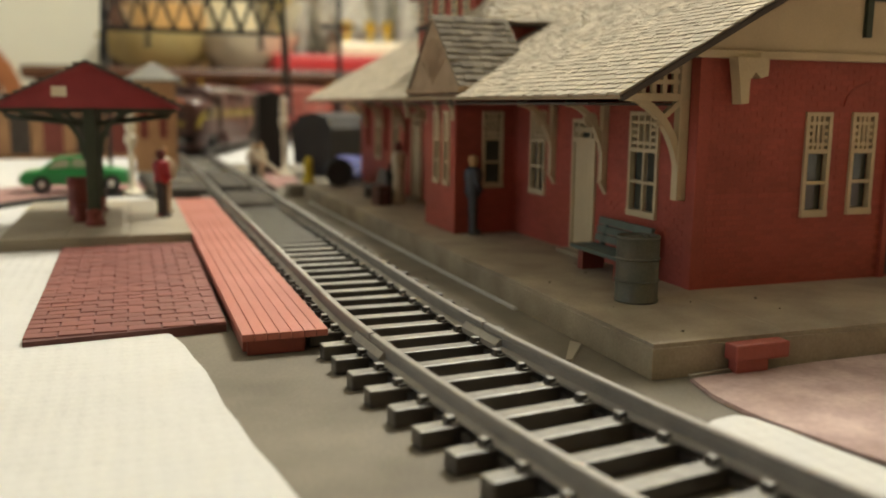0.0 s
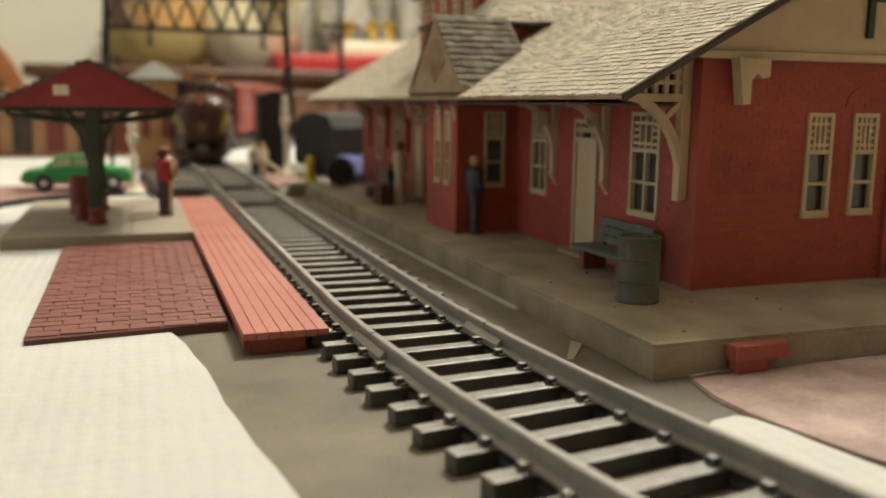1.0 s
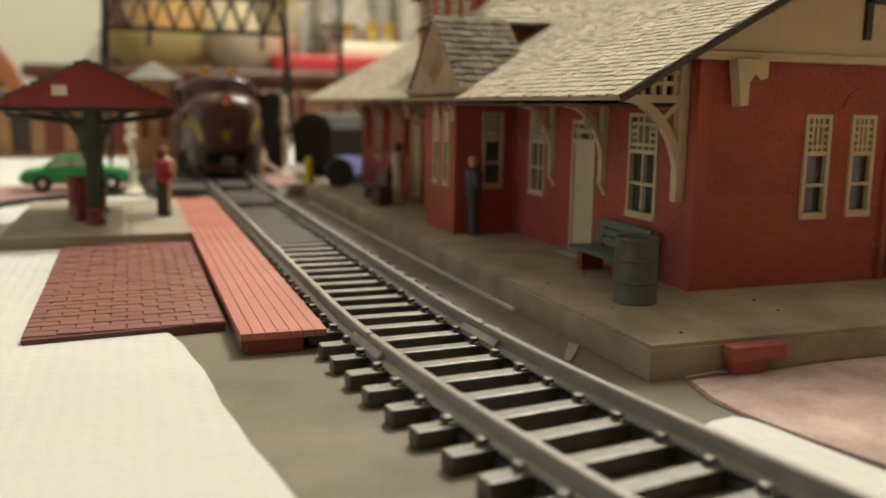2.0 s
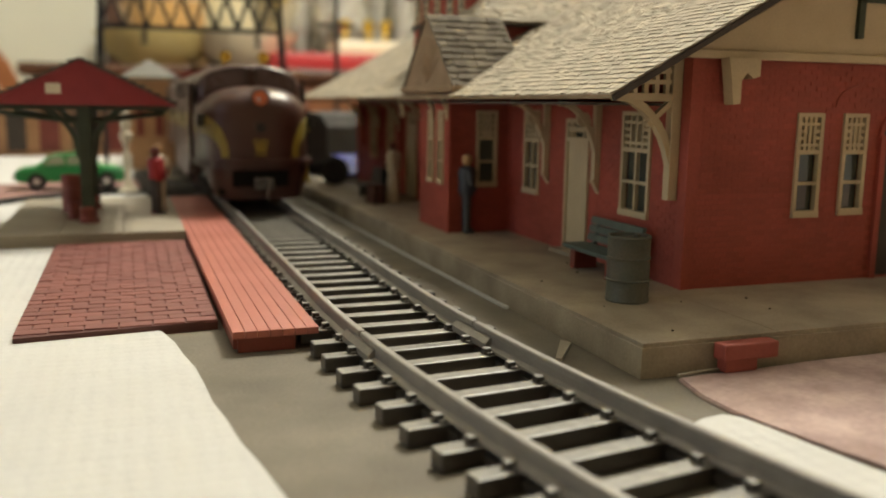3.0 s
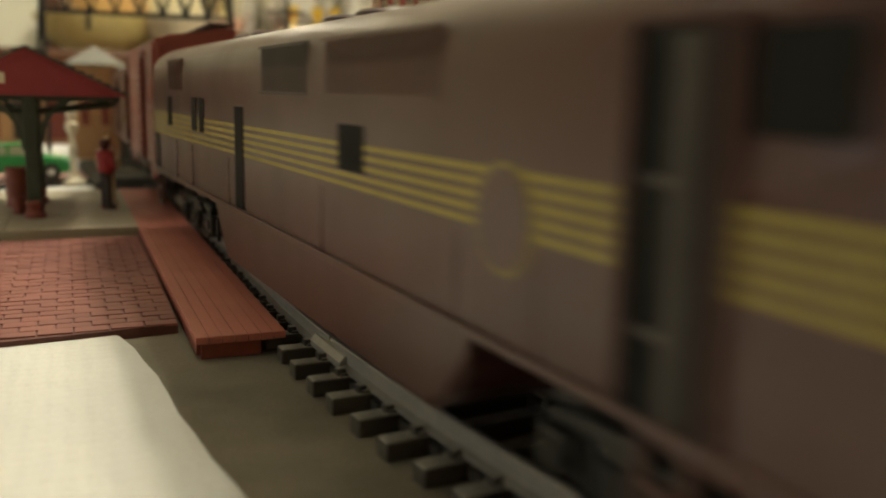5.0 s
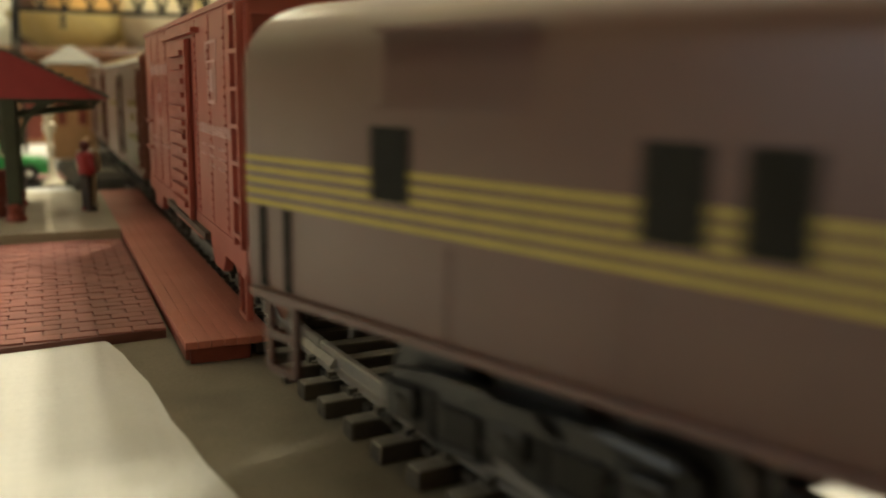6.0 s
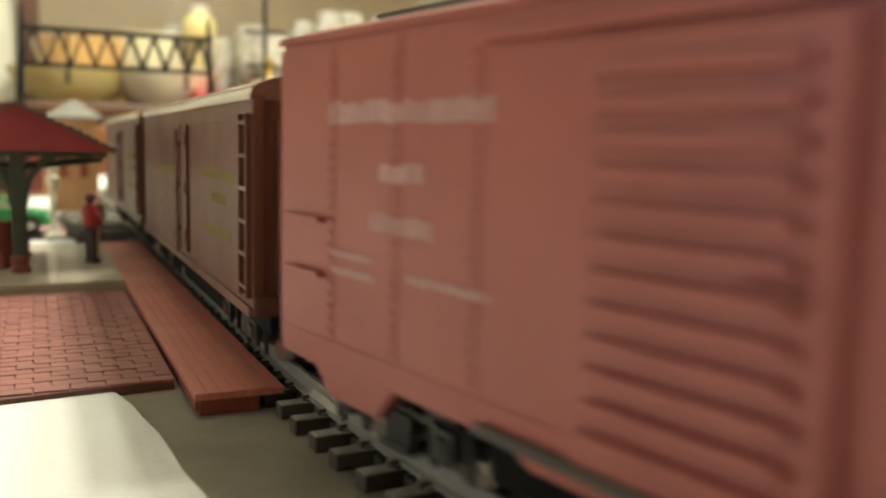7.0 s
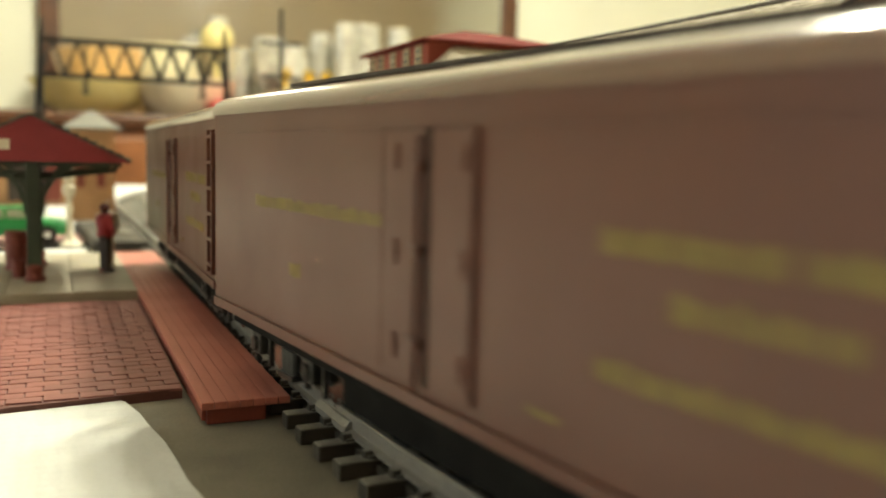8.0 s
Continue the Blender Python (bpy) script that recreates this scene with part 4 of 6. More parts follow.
        part("plate", bm, M_WHITEPLATE, nb, "pale plate with unreadable dark bars")
        bm = B()
        for k in range(3):
            box(bm, *sorted((sx * 18.05, sx * 18.14)), 10.8, 12.8, 24.9 + k * 0.9, 25.15 + k * 0.9)
        part("bar", bm, M_FASCIA, nb)
        # yellow stripes: level along the body, sweeping down over the nose
        for k in range(5):
            z0 = 22.4 + k * 1.12
            bm = B()
            box(bm, *sorted((sx * 17.4, sx * 17.56)), 14.4, L - 0.4, z0 - 0.27, z0 + 0.27)
            part("stripe", bm, M_YELLOW, e, "yellow side stripe")
            xe = 11.2 - 0.40 * k
            hw = 0.24

            def on_nose(x, z):
                w = min(max(x, 5.5), 16.9)
                y = next(p[0] + (q[0] - p[0]) * (w - p[1]) / (q[1] - p[1]) for p, q in zip(NOSE, NOSE[1:]) if p[1] <= w <= q[1])
                return Vector((sx * (x + 0.2 + 0.01 * k), y - 0.14, z))
            mid = []
            for i in range(17):
                u = math.sin(math.pi / 2 * i / 16)
                mid.append((16.5 - (16.5 - xe) * u, z0 - (z0 - 14.9) * (1 - math.sqrt(max(0.0, 1 - u ** 1.9)))))
            bm = B()
            vs = []
            for i, (x, z) in enumerate(mid):
                p, q = mid[max(0, i - 1)], mid[min(16, i + 1)]
                dx, dz = q[0] - p[0], q[1] - p[1]
                ln = math.hypot(dx, dz)
                ox, oz = -dz / ln * hw, dx / ln * hw
                f = [on_nose(x + ox, z + oz), on_nose(x - ox, z - oz)]
                vs.append([bm.verts.new(v) for v in f] + [bm.verts.new(v + Vector((-sx * 0.5, 0.4, 0))) for v in f[::-1]])
            for a, b in zip(vs, vs[1:]):
                for j in range(4):
                    bm.faces.new((a[j], a[(j + 1) % 4], b[(j + 1) % 4], b[j]))
            bm.faces.new(vs[0])
            bm.faces.new(vs[-1])
            bmesh.ops.recalc_face_normals(bm, faces=bm.faces)
            part("nose_stripe", bm, M_YELLOW, e, "yellow stripe sweeping over the nose")
        # emblem disc on the stripes
        bm = B()
        tube(bm, (sx * 17.4, 54, 23.2), (sx * 17.75, 54, 23.2), 4.2, n=28)
        em = part("emblem", bm, M_TUSCAN, e, "round maroon emblem with a yellow rim")
        bm = B()
        tube(bm, (sx * 17.4, 54, 23.2), (sx * 17.66, 54, 23.2), 4.5, n=28)
        part("rim", bm, M_YELLOW, em)
        # windows and grilles along the side
        for y0, y1, z0, z1 in ((84, 92, 24.0, 29.2), (166.6, 171.0, 24.4, 31.0), (173.2, 178.2, 24.4, 31.0), (200.8, 205.9, 24.4, 30.8), (136.5, 142, 13.4, 30.0)):
            bm = B()
            box(bm, *sorted((sx * 17.3, sx * 17.66)), y0, y1, z0, z1, 0.12)
            part("engine_window", bm, M_DARK, e)
        for y0, y1 in ((66, 98), (104, 126), (188, 205.4)):
            bm = B()
            xa, xb = sorted((sx * 17.2, sx * 17.6))
            box(bm, xa, xb, y0, y1, 32.2, 32.6)
            box(bm, xa, xb, y0, y1, 38.6, 39.0)
            for i in range(int((y1 - y0) / 1.2)):
                box(bm, xa, xb, y0 + i * 1.2, y0 + i * 1.2 + 0.5, 32.6, 38.6)
            part("air_grille", bm, M_FASCIA if 100 < y0 < 160 else M_TUSCAN, e)
        for y in (49, 62, 98, 147, 178.8, 196):
            bm = B()
            box(bm, *sorted((sx * 17.4, sx * 17.6)), y - 0.15, y + 0.15, 12.8, 21.4)
            part("panel_seam", bm, M_TUSCAN, e)
        bm = B()
        box(bm, *sorted((sx * 17.3, sx * 17.8)), 10, L - 1, 12.3, 13.2, 0.1)
        part("side_sill", bm, M_TUSCAN, e)
        bm = B()
        box(bm, *sorted((sx * 17.2, sx * 17.6)), L - 8.6, L - 7.2, 13.6, 22, 0.1)
        box(bm, *sorted((sx * 17.2, sx * 17.6)), L - 4.2, L - 2.8, 13.6, 22, 0.1)
        part("rear_door", bm, M_DARK, e)
    # headlight, horn grille, keystone badge
    bm = B()
    tube(bm, (0, 6.0, 32.9), (0, -0.3, 32.7), 3.0, 2.75, n=28)
    hl = part("headlight", bm, M_TUSCAN, e, smooth=True)
    bm = B()
    tube(bm, (0, 0.4, 32.7), (0, -0.6, 32.7), 2.3, 2.1, n=28)
    part("lens", bm, M_LENS, hl, "orange headlight lens", smooth=True)
    # pale disc on the lens: a reflected highlight made as a shape
    bm = B()
    tube(bm, (-0.6, -0.4, 32.3), (-0.6, -0.85, 32.3), 0.8, 0.4, n=16)
    part("lens_glint", bm, M_WHITEPLATE, hl, "small pale disc for the highlight on the lens", smooth=True)
    bm = B()
    tube(bm, (0, 1, 24.0), (0, -0.35, 24.0), 1.5, n=24)
    hg = part("horn_grille", bm, M_BLACK, e)
    bm = B()
    tube(bm, (0, 1, 24.0), (0, -0.25, 24.0), 1.85, n=24)
    part("rim", bm, M_TUSCAN, hg)
    bm = B()
    key = [(-2.2, 20.4), (2.2, 20.4), (2.2, 19.4), (1.8, 18.8), (1.4, 15.6), (-1.4, 15.6), (-1.8, 18.8), (-2.2, 19.4)]
    prism(bm, key, "y", -0.22, 0.3)
    kb = part("badge", bm, M_YELLOW, e, "yellow keystone badge")
    bm = B()
    prism(bm, [(x * 0.8, 18.0 + (z - 18.0) * 0.84) for x, z in key], "y", -0.3, 0.0)
    part("field", bm, M_TUSCAN, kb)
    bm = B()
    for x0_, x1_, z0_, z1_ in ((-1.5, 1.5, 18.9, 19.5), (-1.4, -0.8, 17.0, 18.9), (-0.35, 0.35, 16.2, 18.9), (0.8, 1.4, 17.0, 18.9), (-1.2, 1.2, 17.0, 17.7)):
        box(bm, x0_, x1_, -0.38, -0.2, z0_, z1_)
    part("monogram", bm, M_YELLOW, kb)
    # horns
    for x, y in ((-6.5, 36.0), (6.0, 38.0)):
        bm = B()
        tube(bm, (x, y - 4.0, 46.2), (x, y - 2.2, 46.2), 1.9, 1.0, n=18)
        tube(bm, (x, y - 2.2, 46.2), (x, y + 3.5, 46.0), 0.9, 0.5, n=12)
        tube(bm, (x, y + 1, 41.5), (x, y + 1, 46.0), 0.45, n=8)
        part("horn", bm, M_BRASS, e, "brass air horn", smooth=True)
    for i, y in enumerate((70, 84, 118, 132, 178, 192)):
        bm = B()
        lathe(bm, [(5.2, 42.6), (5.2, 44.2), (4.6, 44.7), (1.2, 44.9)], 24, 0, y)
        part("roof_fan", bm, M_TUSCAN, e, smooth=True)
    bm = B()
    prism(bm, [(59.5, 12.4), (60.6, 9.0), (63.6, 5.4), (68.0, 2.8), (150.0, 2.8), (154.0, 5.4), (157.6, 9.2), (159.6, 12.4)], "x", -17.2, 17.2)
    bmesh.ops.bevel(bm, geom=[ed for ed in bm.edges if abs(ed.verts[0].co.x - ed.verts[1].co.x) < 0.1 and ed.verts[0].co.z < 12 and ed.verts[1].co.z < 12], offset=0.6, segments=2, affect="EDGES")
    part("fuel_tank", bm, M_TUSCAN, e, "maroon tank skirt between the trucks")
    truck(e, 37, 3, 5.6, 13.5)
    truck(e, 192, 3, 5.6, 13.5)
    coupler(e, 2.0, -1)
    coupler(e, L, 1)
    TRAIN.append((e, 0, L, 36))


def rails_on_end(bm, y, sgn, zs, w):
    for z in zs:
        tube(bm, (-w, y, z), (w, y, z), 0.85, n=10)


def ladder(parent, x, y0, y1, zs, material):
    """A side ladder: two stiles, and each rung a piece of its own."""
    bm = B()
    s = 1 if x > 0 else -1
    for y in (y0, y1):
        box(bm, *sorted((x - s * 0.1, x + s * 0.85)), y - 0.4, y + 0.4, zs[0] - 1.5, zs[-1] + 1.2)
    lad = part("ladder", bm, material, parent)
    for z in zs:
        bm = B()
        box(bm, *sorted((x + s * 0.3, x + s * 0.85)), y0, y1, z - 0.28, z + 0.28)
        part("rung", bm, material, lad)


def end_ladder(parent, x0, x1, y, sgn, zs, material, out):
    """Rungs across a car's end, hung between two stiles."""
    bm = B()
    for x in (x0, x1):
        box(bm, x - 0.35, x + 0.35, *sorted((y, y + sgn * out)), zs[0] - 1.5, zs[-1] + 1.0)
    lad = part("end_ladder", bm, material, parent)
    for z in zs:
        bm = B()
        box(bm, x0, x1, *sorted((y + sgn * (out - 0.55), y + sgn * out)), z - 0.28, z + 0.28)
        part("rung", bm, material, lad)


def bars(parent, x, rows, material, label):
    """Plain bars that stand for a line of lettering."""
    s = 1 if x > 0 else -1
    for y0, y1, z0, z1, n in rows:
        bm = B()
        n = int(n * 1.6)
        w = (y1 - y0) / n
        for i in range(n):
            box(bm, *sorted((x, x + s * 0.06)), y0 + i * w + rnd.uniform(0.08, 0.28) * w, y0 + (i + 1) * w - rnd.uniform(0.08, 0.28) * w, z0 + rnd.uniform(0, 0.12) * (z1 - z0), z1 - rnd.uniform(0, 0.25) * (z1 - z0))
        part("lettering", bm, material, parent, label)


def boxcar(front):
    L, E = 113.0, 45.2
    e = thing("boxcar", "red freight boxcar with white lettering and a ribbed sliding door", "boxcar")
    bm = B()
    prism(bm, [(-17.2, 12.4), (17.2, 12.4), (17.2, E), (14, E + 1.6), (0, E + 3.0), (-14, E + 1.6), (-17.2, E)], "y", 0.6, L - 0.6)
    part("body", bm, M_BOXRED, e)
    bm = B()
    prism(bm, [(-17.6, E - 0.3), (0, E + 3.0), (17.6, E - 0.3), (17.6, E + 0.5), (0, E + 3.8), (-17.6, E + 0.5)], "y", 0, L)
    rf = part("roof", bm, M_BOXRED, e)
    bm = B()
    box(bm, -3.6, 3.6, -1.5, L + 1.5, E + 4.4, E + 5.0)
    for i in range(9):
        box(bm, -2, 2, 4 + i * 14, 5 + i * 14, E + 3.2, E + 4.5)
    part("running_board", bm, M_FASCIA, rf)
    for sx in (-1, 1):
        x = sx * 17.2
        # panel rivets and side sill with cut-outs
        for i in range(1, 9):
            y = i * L / 9
            if 41 < y < 65:
                continue
            bm = B()
            box(bm, *sorted((x, x + sx * 0.1)), y - 0.12, y + 0.12, 12.6, E - 0.6)
            for k in range(22):
                box(bm, *sorted((x, x + sx * 0.22)), y + 0.45, y + 0.8, 13.4 + k * 1.35, 13.75 + k * 1.35)
            part("rivet_strip", bm, M_BOXRED, e)
        bm = B()
        prism(bm, [(0.6, 12.4), (L - 0.6, 12.4), (L - 0.6, 9.4), (L - 9, 9.0), (L - 12, 6.2), (L - 22, 6.2), (L - 25, 9.6), (70, 9.6), (68, 8.2), (36, 8.2), (34, 9.6), (28, 9.6), (25, 6.2), (18, 6.2), (15.5, 9.0), (9, 9.0), (7, 8.2), (0.6, 8.2)], "x", x - sx * 1.2, x + sx * 0.15)
        part("side_sill", bm, M_BOXRED, e)
        bm = B()
        box(bm, *sorted((x, x + sx * 1.1)), 28, 74, 9.6, 10.6)
        part("door_track", bm, M_FASCIA if sx < 0 else M_BOXRED, e)
        bm = B()
        box(bm, *sorted((x, x + sx * 1.3)), 34, 74, 42.4, 43.2)
        part("door_track", bm, M_BOXRED, e)
        bm = B()
        box(bm, *sorted((x, x + sx * 0.7)), 42.6, 63.2, 10.6, 41.8, 0.15)
        dr = part("sliding_door", bm, M_BOXRED, e, "ribbed red sliding door")
        bm = B()
        for k in range(12):
            z = 12.6 + k * 2.4
            prism(bm, [(44.6, z), (61.6, z), (61.1, z + 0.9), (45.1, z + 0.9)], "x", x + sx * 0.6, x + sx * 1.7)
        part("rib", bm, M_BOXRED, dr)
        bm = B()
        box(bm, *sorted((x + sx * 0.6, x + sx * 1.2)), 42.2, 43.8, 10.8, 41.6)
        box(bm, *sorted((x + sx * 0.6, x + sx * 1.0)), 46, 52, 32.6, 36, 0.1)
        part("door_post", bm, M_BOXRED, dr)
        bm = B()
        for z in (18, 26):
            tube(bm, (x + sx * 1.3, 44, z), (x + sx * 1.3, 48, z), 0.4, n=8)
        part("latch", bm, M_OXIDE, dr)
        ladder(e, x, 0.9, 5.4, [14 + i * 4.9 for i in range(7)], M_BOXRED)
        for z in (19.5, 25.6):
            bm = B()
            box(bm, *sorted((x + sx * 0.4, x + sx * 0.9)), L - 10.5, L - 2.5, z - 0.3, z + 0.3, 0.08)
            for y in (L - 10.3, L - 2.7):
                box(bm, *sorted((x - sx * 0.1, x + sx * 0.9)), y - 0.25, y + 0.25, z - 0.3, z + 0.3)
            part("grab_iron", bm, M_BOXRED, e)
        bm = B()
        for y in (1.2, 5.2):
            box(bm, *sorted((x - sx * 0.6, x + sx * 0.3)), y - 0.35, y + 0.35, 3.0, 9)
        box(bm, *sorted((x - sx * 0.6, x + sx * 0.3)), 0.85, 5.55, 2.6, 3.2)
        part("stirrup", bm, M_BOXRED, e)
        xl = x + sx * 0.13
        # keystone outline, lettering and data lines
        bm = B()
        for a, b, c, d in ((18.4, 27.8, 40.2, 40.7), (18.4, 19.0, 37.6, 40.2), (27.2, 27.8, 37.6, 40.2), (19.2, 27.0, 37.4, 37.8), (19.6, 20.4, 31.8, 37.4), (25.6, 26.4, 31.8, 37.4), (20, 26, 31.2, 31.8), (21.6, 24.4, 33.0, 36.4)):
            box(bm, *sorted((xl, xl + sx * 0.05)), a, b, c, d)
        part("herald", bm, M_WHITE, e, "faded white keystone herald")
        bars(e, xl, [(9.3, 35.5, 26.4, 28.2, 15)], M_WHITE, "white slogan line on the car side")
        bars(e, xl, [(13, 19, 24.4, 25.0, 4), (13, 19, 22.9, 23.5, 4), (13, 19, 21.4, 22.0, 4), (21.5, 27, 24.4, 25.0, 4), (21.5, 27, 22.9, 23.5, 4), (21.5, 27, 21.4, 22.0, 4), (29, 34, 24.4, 25.0, 4), (29, 34, 22.9, 23.5, 4)], M_WHITE, "small white data line")
        bars(e, xl, [(73.5, 101.5, 35.9, 38.4, 12)], M_WHITE, "white railway name on the car side")
        bars(e, xl, [(83.5, 91, 30.2, 32.2, 3), (82, 92.5, 25.2, 27.4, 6)], M_WHITE, "white reporting marks")
        bars(e, xl, [(92, 100.5, 21.8, 22.7, 5), (92, 100.5, 20.0, 20.9, 5), (73.5, 86, 20.8, 21.8, 7)], M_WHITE, "small white data line")
    for y, sgn in ((0.6, -1), (L - 0.6, 1)):
        bm = B()
        for k in range(11):
            z = 14.4 + k * 2.55
            tube(bm, (-14.2, y, z), (14.2, y, z), 0.85, n=8)
        part("end_ribs", bm, M_BOXRED, e, smooth=True)
        end_ladder(e, -16.6, -9.0, y, sgn, [14 + k * 4.9 for k in range(7)], M_BOXRED, 1.4)
        bm = B()
        box(bm, -17.2, 17.2, *sorted((y, y + sgn * 1.0)), 10.4, 13.0, 0.2)
        part("end_sill", bm, M_BOXRED, e)
        bm = B()
        tube(bm, (9, y + sgn * 1.2, 12), (9, y + sgn * 1.2, 42), 0.4, n=8)
        tube(bm, (9, y + sgn * 1.0, 38.5), (9, y + sgn * 2.0, 38.5), 3.0, n=18)
        part("brake_wheel", bm, M_BOXRED, e)
    bm = B()
    box(bm, -14, 14, 1, L - 1, 8.0, 12.4)
    # deep lower box added to fill the shaded gap under the boxcar
    box(bm, -12, 12, 34, 79, 2.6, 8.2)
    part("underframe", bm, M_UNDER, e)
    truck(e, 20, 2, 5.0, 19)
    truck(e, L - 20, 2, 5.0, 19)
    coupler(e, 0.6, -1)
    coupler(e, L - 0.6, 1)
    TRAIN.append((e, front, L, 20))
    return e


M_FADED = mat("faded_yellow_decal", (0.215, 0.155, 0.03), 0.5, var=0.12, size=3, fine=0.3, bump=0.02)


def express_car(front, label):
    L, E = 132.0, 40.4
    e = thing("express_car", label, "express car", group="brown express cars")
    bm = B()
    prism(bm, [(-17.2, 9.4), (17.2, 9.4), (17.2, E), (-17.2, E)], "y", 0.5, L - 0.5)
    part("body", bm, M_TUSCAN2, e)
    bm = B()
    arc = [(17.6 * math.cos(math.pi * i / 16), E - 0.2 + 3.6 * math.sin(math.pi * i / 16) ** 0.75) for i in range(17)]
    prism(bm, arc + [(-17.6, E - 0.9), (17.6, E - 0.9)], "y", 0.0, L)
    rf = part("roof", bm, M_CARROOF, e, "glossy brown arched roof", smooth=True)
    bm = B()
    box(bm, -4.2, 4.2, -1, L + 1, E + 4.4, E + 5.0)
    for i in range(10):
        box(bm, -3, 3, 5 + i * 15, 6 + i * 15, E + 3.0, E + 4.5)
    part("running_board", bm, M_FASCIA, rf)
    for sx in (-1, 1):
        x = sx * 17.2
        bm = B()
        box(bm, *sorted((x, x + sx * 0.25)), 0.5, L - 0.5, 36.8, 37.2)
        box(bm, *sorted((x, x + sx * 0.5)), 0.5, L - 0.5, 9.4, 10.8, 0.1)
        part("belt_rail", bm, M_TUSCAN2, e)
        bm = B()
        box(bm, *sorted((x, x + sx * 0.45)), 56.2, 73.2, 12.0, 36.6, 0.12)
        dr = part("door", bm, M_TUSCAN2, e, "brown double loading door")
        for y, m in ((56.0, M_TUSCAN2), (63.4, M_DARK), (73.0, M_TUSCAN2)):
            bm = B()
            box(bm, *sorted((x + sx * 0.3, x + sx * 0.52)), y, y + (0.8 if m is M_DARK else 0.35), 12.0, 36.8)
            part("seam", bm, m, dr)
        bm = B()
        for z in (15, 24.5, 34):
            for y0, y1 in ((57.0, 58.6), (69.6, 70.6)):
                box(bm, *sorted((x + sx * 0.4, x + sx * 0.8)), y0, y1, z - 0.35, z + 0.35, 0.08)
                box(bm, *sorted((x + sx * 0.4, x + sx * 0.7)), y0 + 0.2, y0 + 0.9, z - 1.3, z + 1.3, 0.08)
        tube(bm, (x + sx * 0.9, 65.4, 11), (x + sx * 0.9, 65.4, 36), 0.3, n=8)
        for z in (16, 25, 33):
            box(bm, *sorted((x + sx * 0.4, x + sx * 1.3)), 64.6, 66.4, z - 0.5, z + 0.5)
        part("hinge", bm, M_TUSCAN2, dr)
        xl = x + sx * 0.02
        bars(e, xl, [(13, 22.8, 27.4, 29.6, 7), (24, 40, 27.4, 29.6, 10)], M_FADED, "yellow company lettering")
        bars(e, xl, [(19.0, 33, 23.6, 25.8, 7)], M_FADED, "yellow company lettering")
        bars(e, xl, [(15, 40, 18.2, 20.2, 14)], M_FADED, "yellow company lettering")
        bars(e, xl, [(44, 48, 13.6, 14.4, 3)], M_FADED, "small yellow data mark")
        bars(e, xl, [(74, 113, 26.4, 28.2, 16)], M_FADED, "yellow railway name")
        bars(e, xl, [(96, 100, 18.0, 20.2, 2)], M_FADED, "small yellow data mark")
        ladder(e, x, 1.2, 6.0, [13.5 + i * 4.6 for i in range(6)], M_TUSCAN2)
    for y, sgn in ((0.5, -1), (L - 0.5, 1)):
        bm = B()
        for x0_, x1_ in ((-17.2, -15.6), (15.6, 17.2)):
            box(bm, x0_, x1_, *sorted((y, y + sgn * 0.6)), 9.4, E, 0.1)
        box(bm, -17, 17, *sorted((y, y + sgn * 0.8)), 9.6, 12.4, 0.15)
        part("end_frame", bm, M_TUSCAN2, e)
        end_ladder(e, -13.5, -8.0, y, sgn, [14 + k * 4.4 for k in range(6)], M_TUSCAN2, 0.9)
    bm = B()
    box(bm, -14.5, 14.5, 1, L - 1, 6.6, 9.4)
    # low box added so the space below the express car stays black
    box(bm, -13, 13, 40, 92, 2.2, 7.2)
    part("underframe", bm, M_UNDER, e)
    truck(e, 22, 2, 5.2, 20)
    truck(e, L - 22, 2, 5.2, 20)
    coupler(e, 0.5, -1)
    coupler(e, L - 0.5, 1)
    TRAIN.append((e, front, L, 22))


locomotive()
boxcar(243.0)
express_car(370.0, "brown express car with yellow lettering behind the red boxcar")
express_car(513.5, "brown express car with yellow lettering at the train's rear")

# ---- platform shelter ----
M_SHROOF = mat("shelter_dark_shingle", (0.10, 0.095, 0.075), 0.7, var=0.2, size=4, fine=0.4, bump=0.3, island=0.25)
SH = (-48.6, 256.0, 3.6)
shelter = thing("platform_shelter", "open platform shelter with maroon gable roof on dark green posts", "shelter", SH)
HW, EZ, AZ, Y0, Y1 = 22.9, 31.4, 43.0, -10.5, 56.0
bm = B()
prism(bm, [(-HW + 1.0, EZ + 0.1), (HW - 1.0, EZ + 0.1), (0, AZ - 0.6)], "y", Y0 + 0.6, Y0 + 1.4)
gp = part("gable_panel", bm, M_SHRED, shelter)
bm = B()
box(bm, -8.4, -4.8, Y0 + 0.45, Y0 + 0.62, EZ + 3.0, EZ + 5.6)
part("label", bm, M_IVORY, gp, "small pale paper label")
bm = B()
prism(bm, [(-HW, EZ - 0.2), (0, AZ - 1.0), (HW, EZ - 0.2), (HW, EZ + 0.4), (0, AZ), (-HW, EZ + 0.4)], "y", Y0, Y1)
sr = part("roof", bm, M_SHRED, shelter)
bm = B()
prism(bm, [(-HW + 1.0, EZ + 0.1), (HW - 1.0, EZ + 0.1), (0, AZ - 0.6)], "y", Y1 - 1.4, Y1 - 0.6)
part("gable_panel", bm, M_SHRED, shelter)
for sx in (-1, 1):
    tiles(sr, (sx * (HW + 0.3), Y0 - 0.3, EZ + 0.35), (0, 1, 0), (-sx * HW, 0, AZ - EZ - 0.4), Y1 - Y0 + 0.6, 25.8, 2.4, 2.3, M_SHROOF, None, (lambda c: c.y < 20) if sx > 0 else None, thick=0.95)
bm = B()
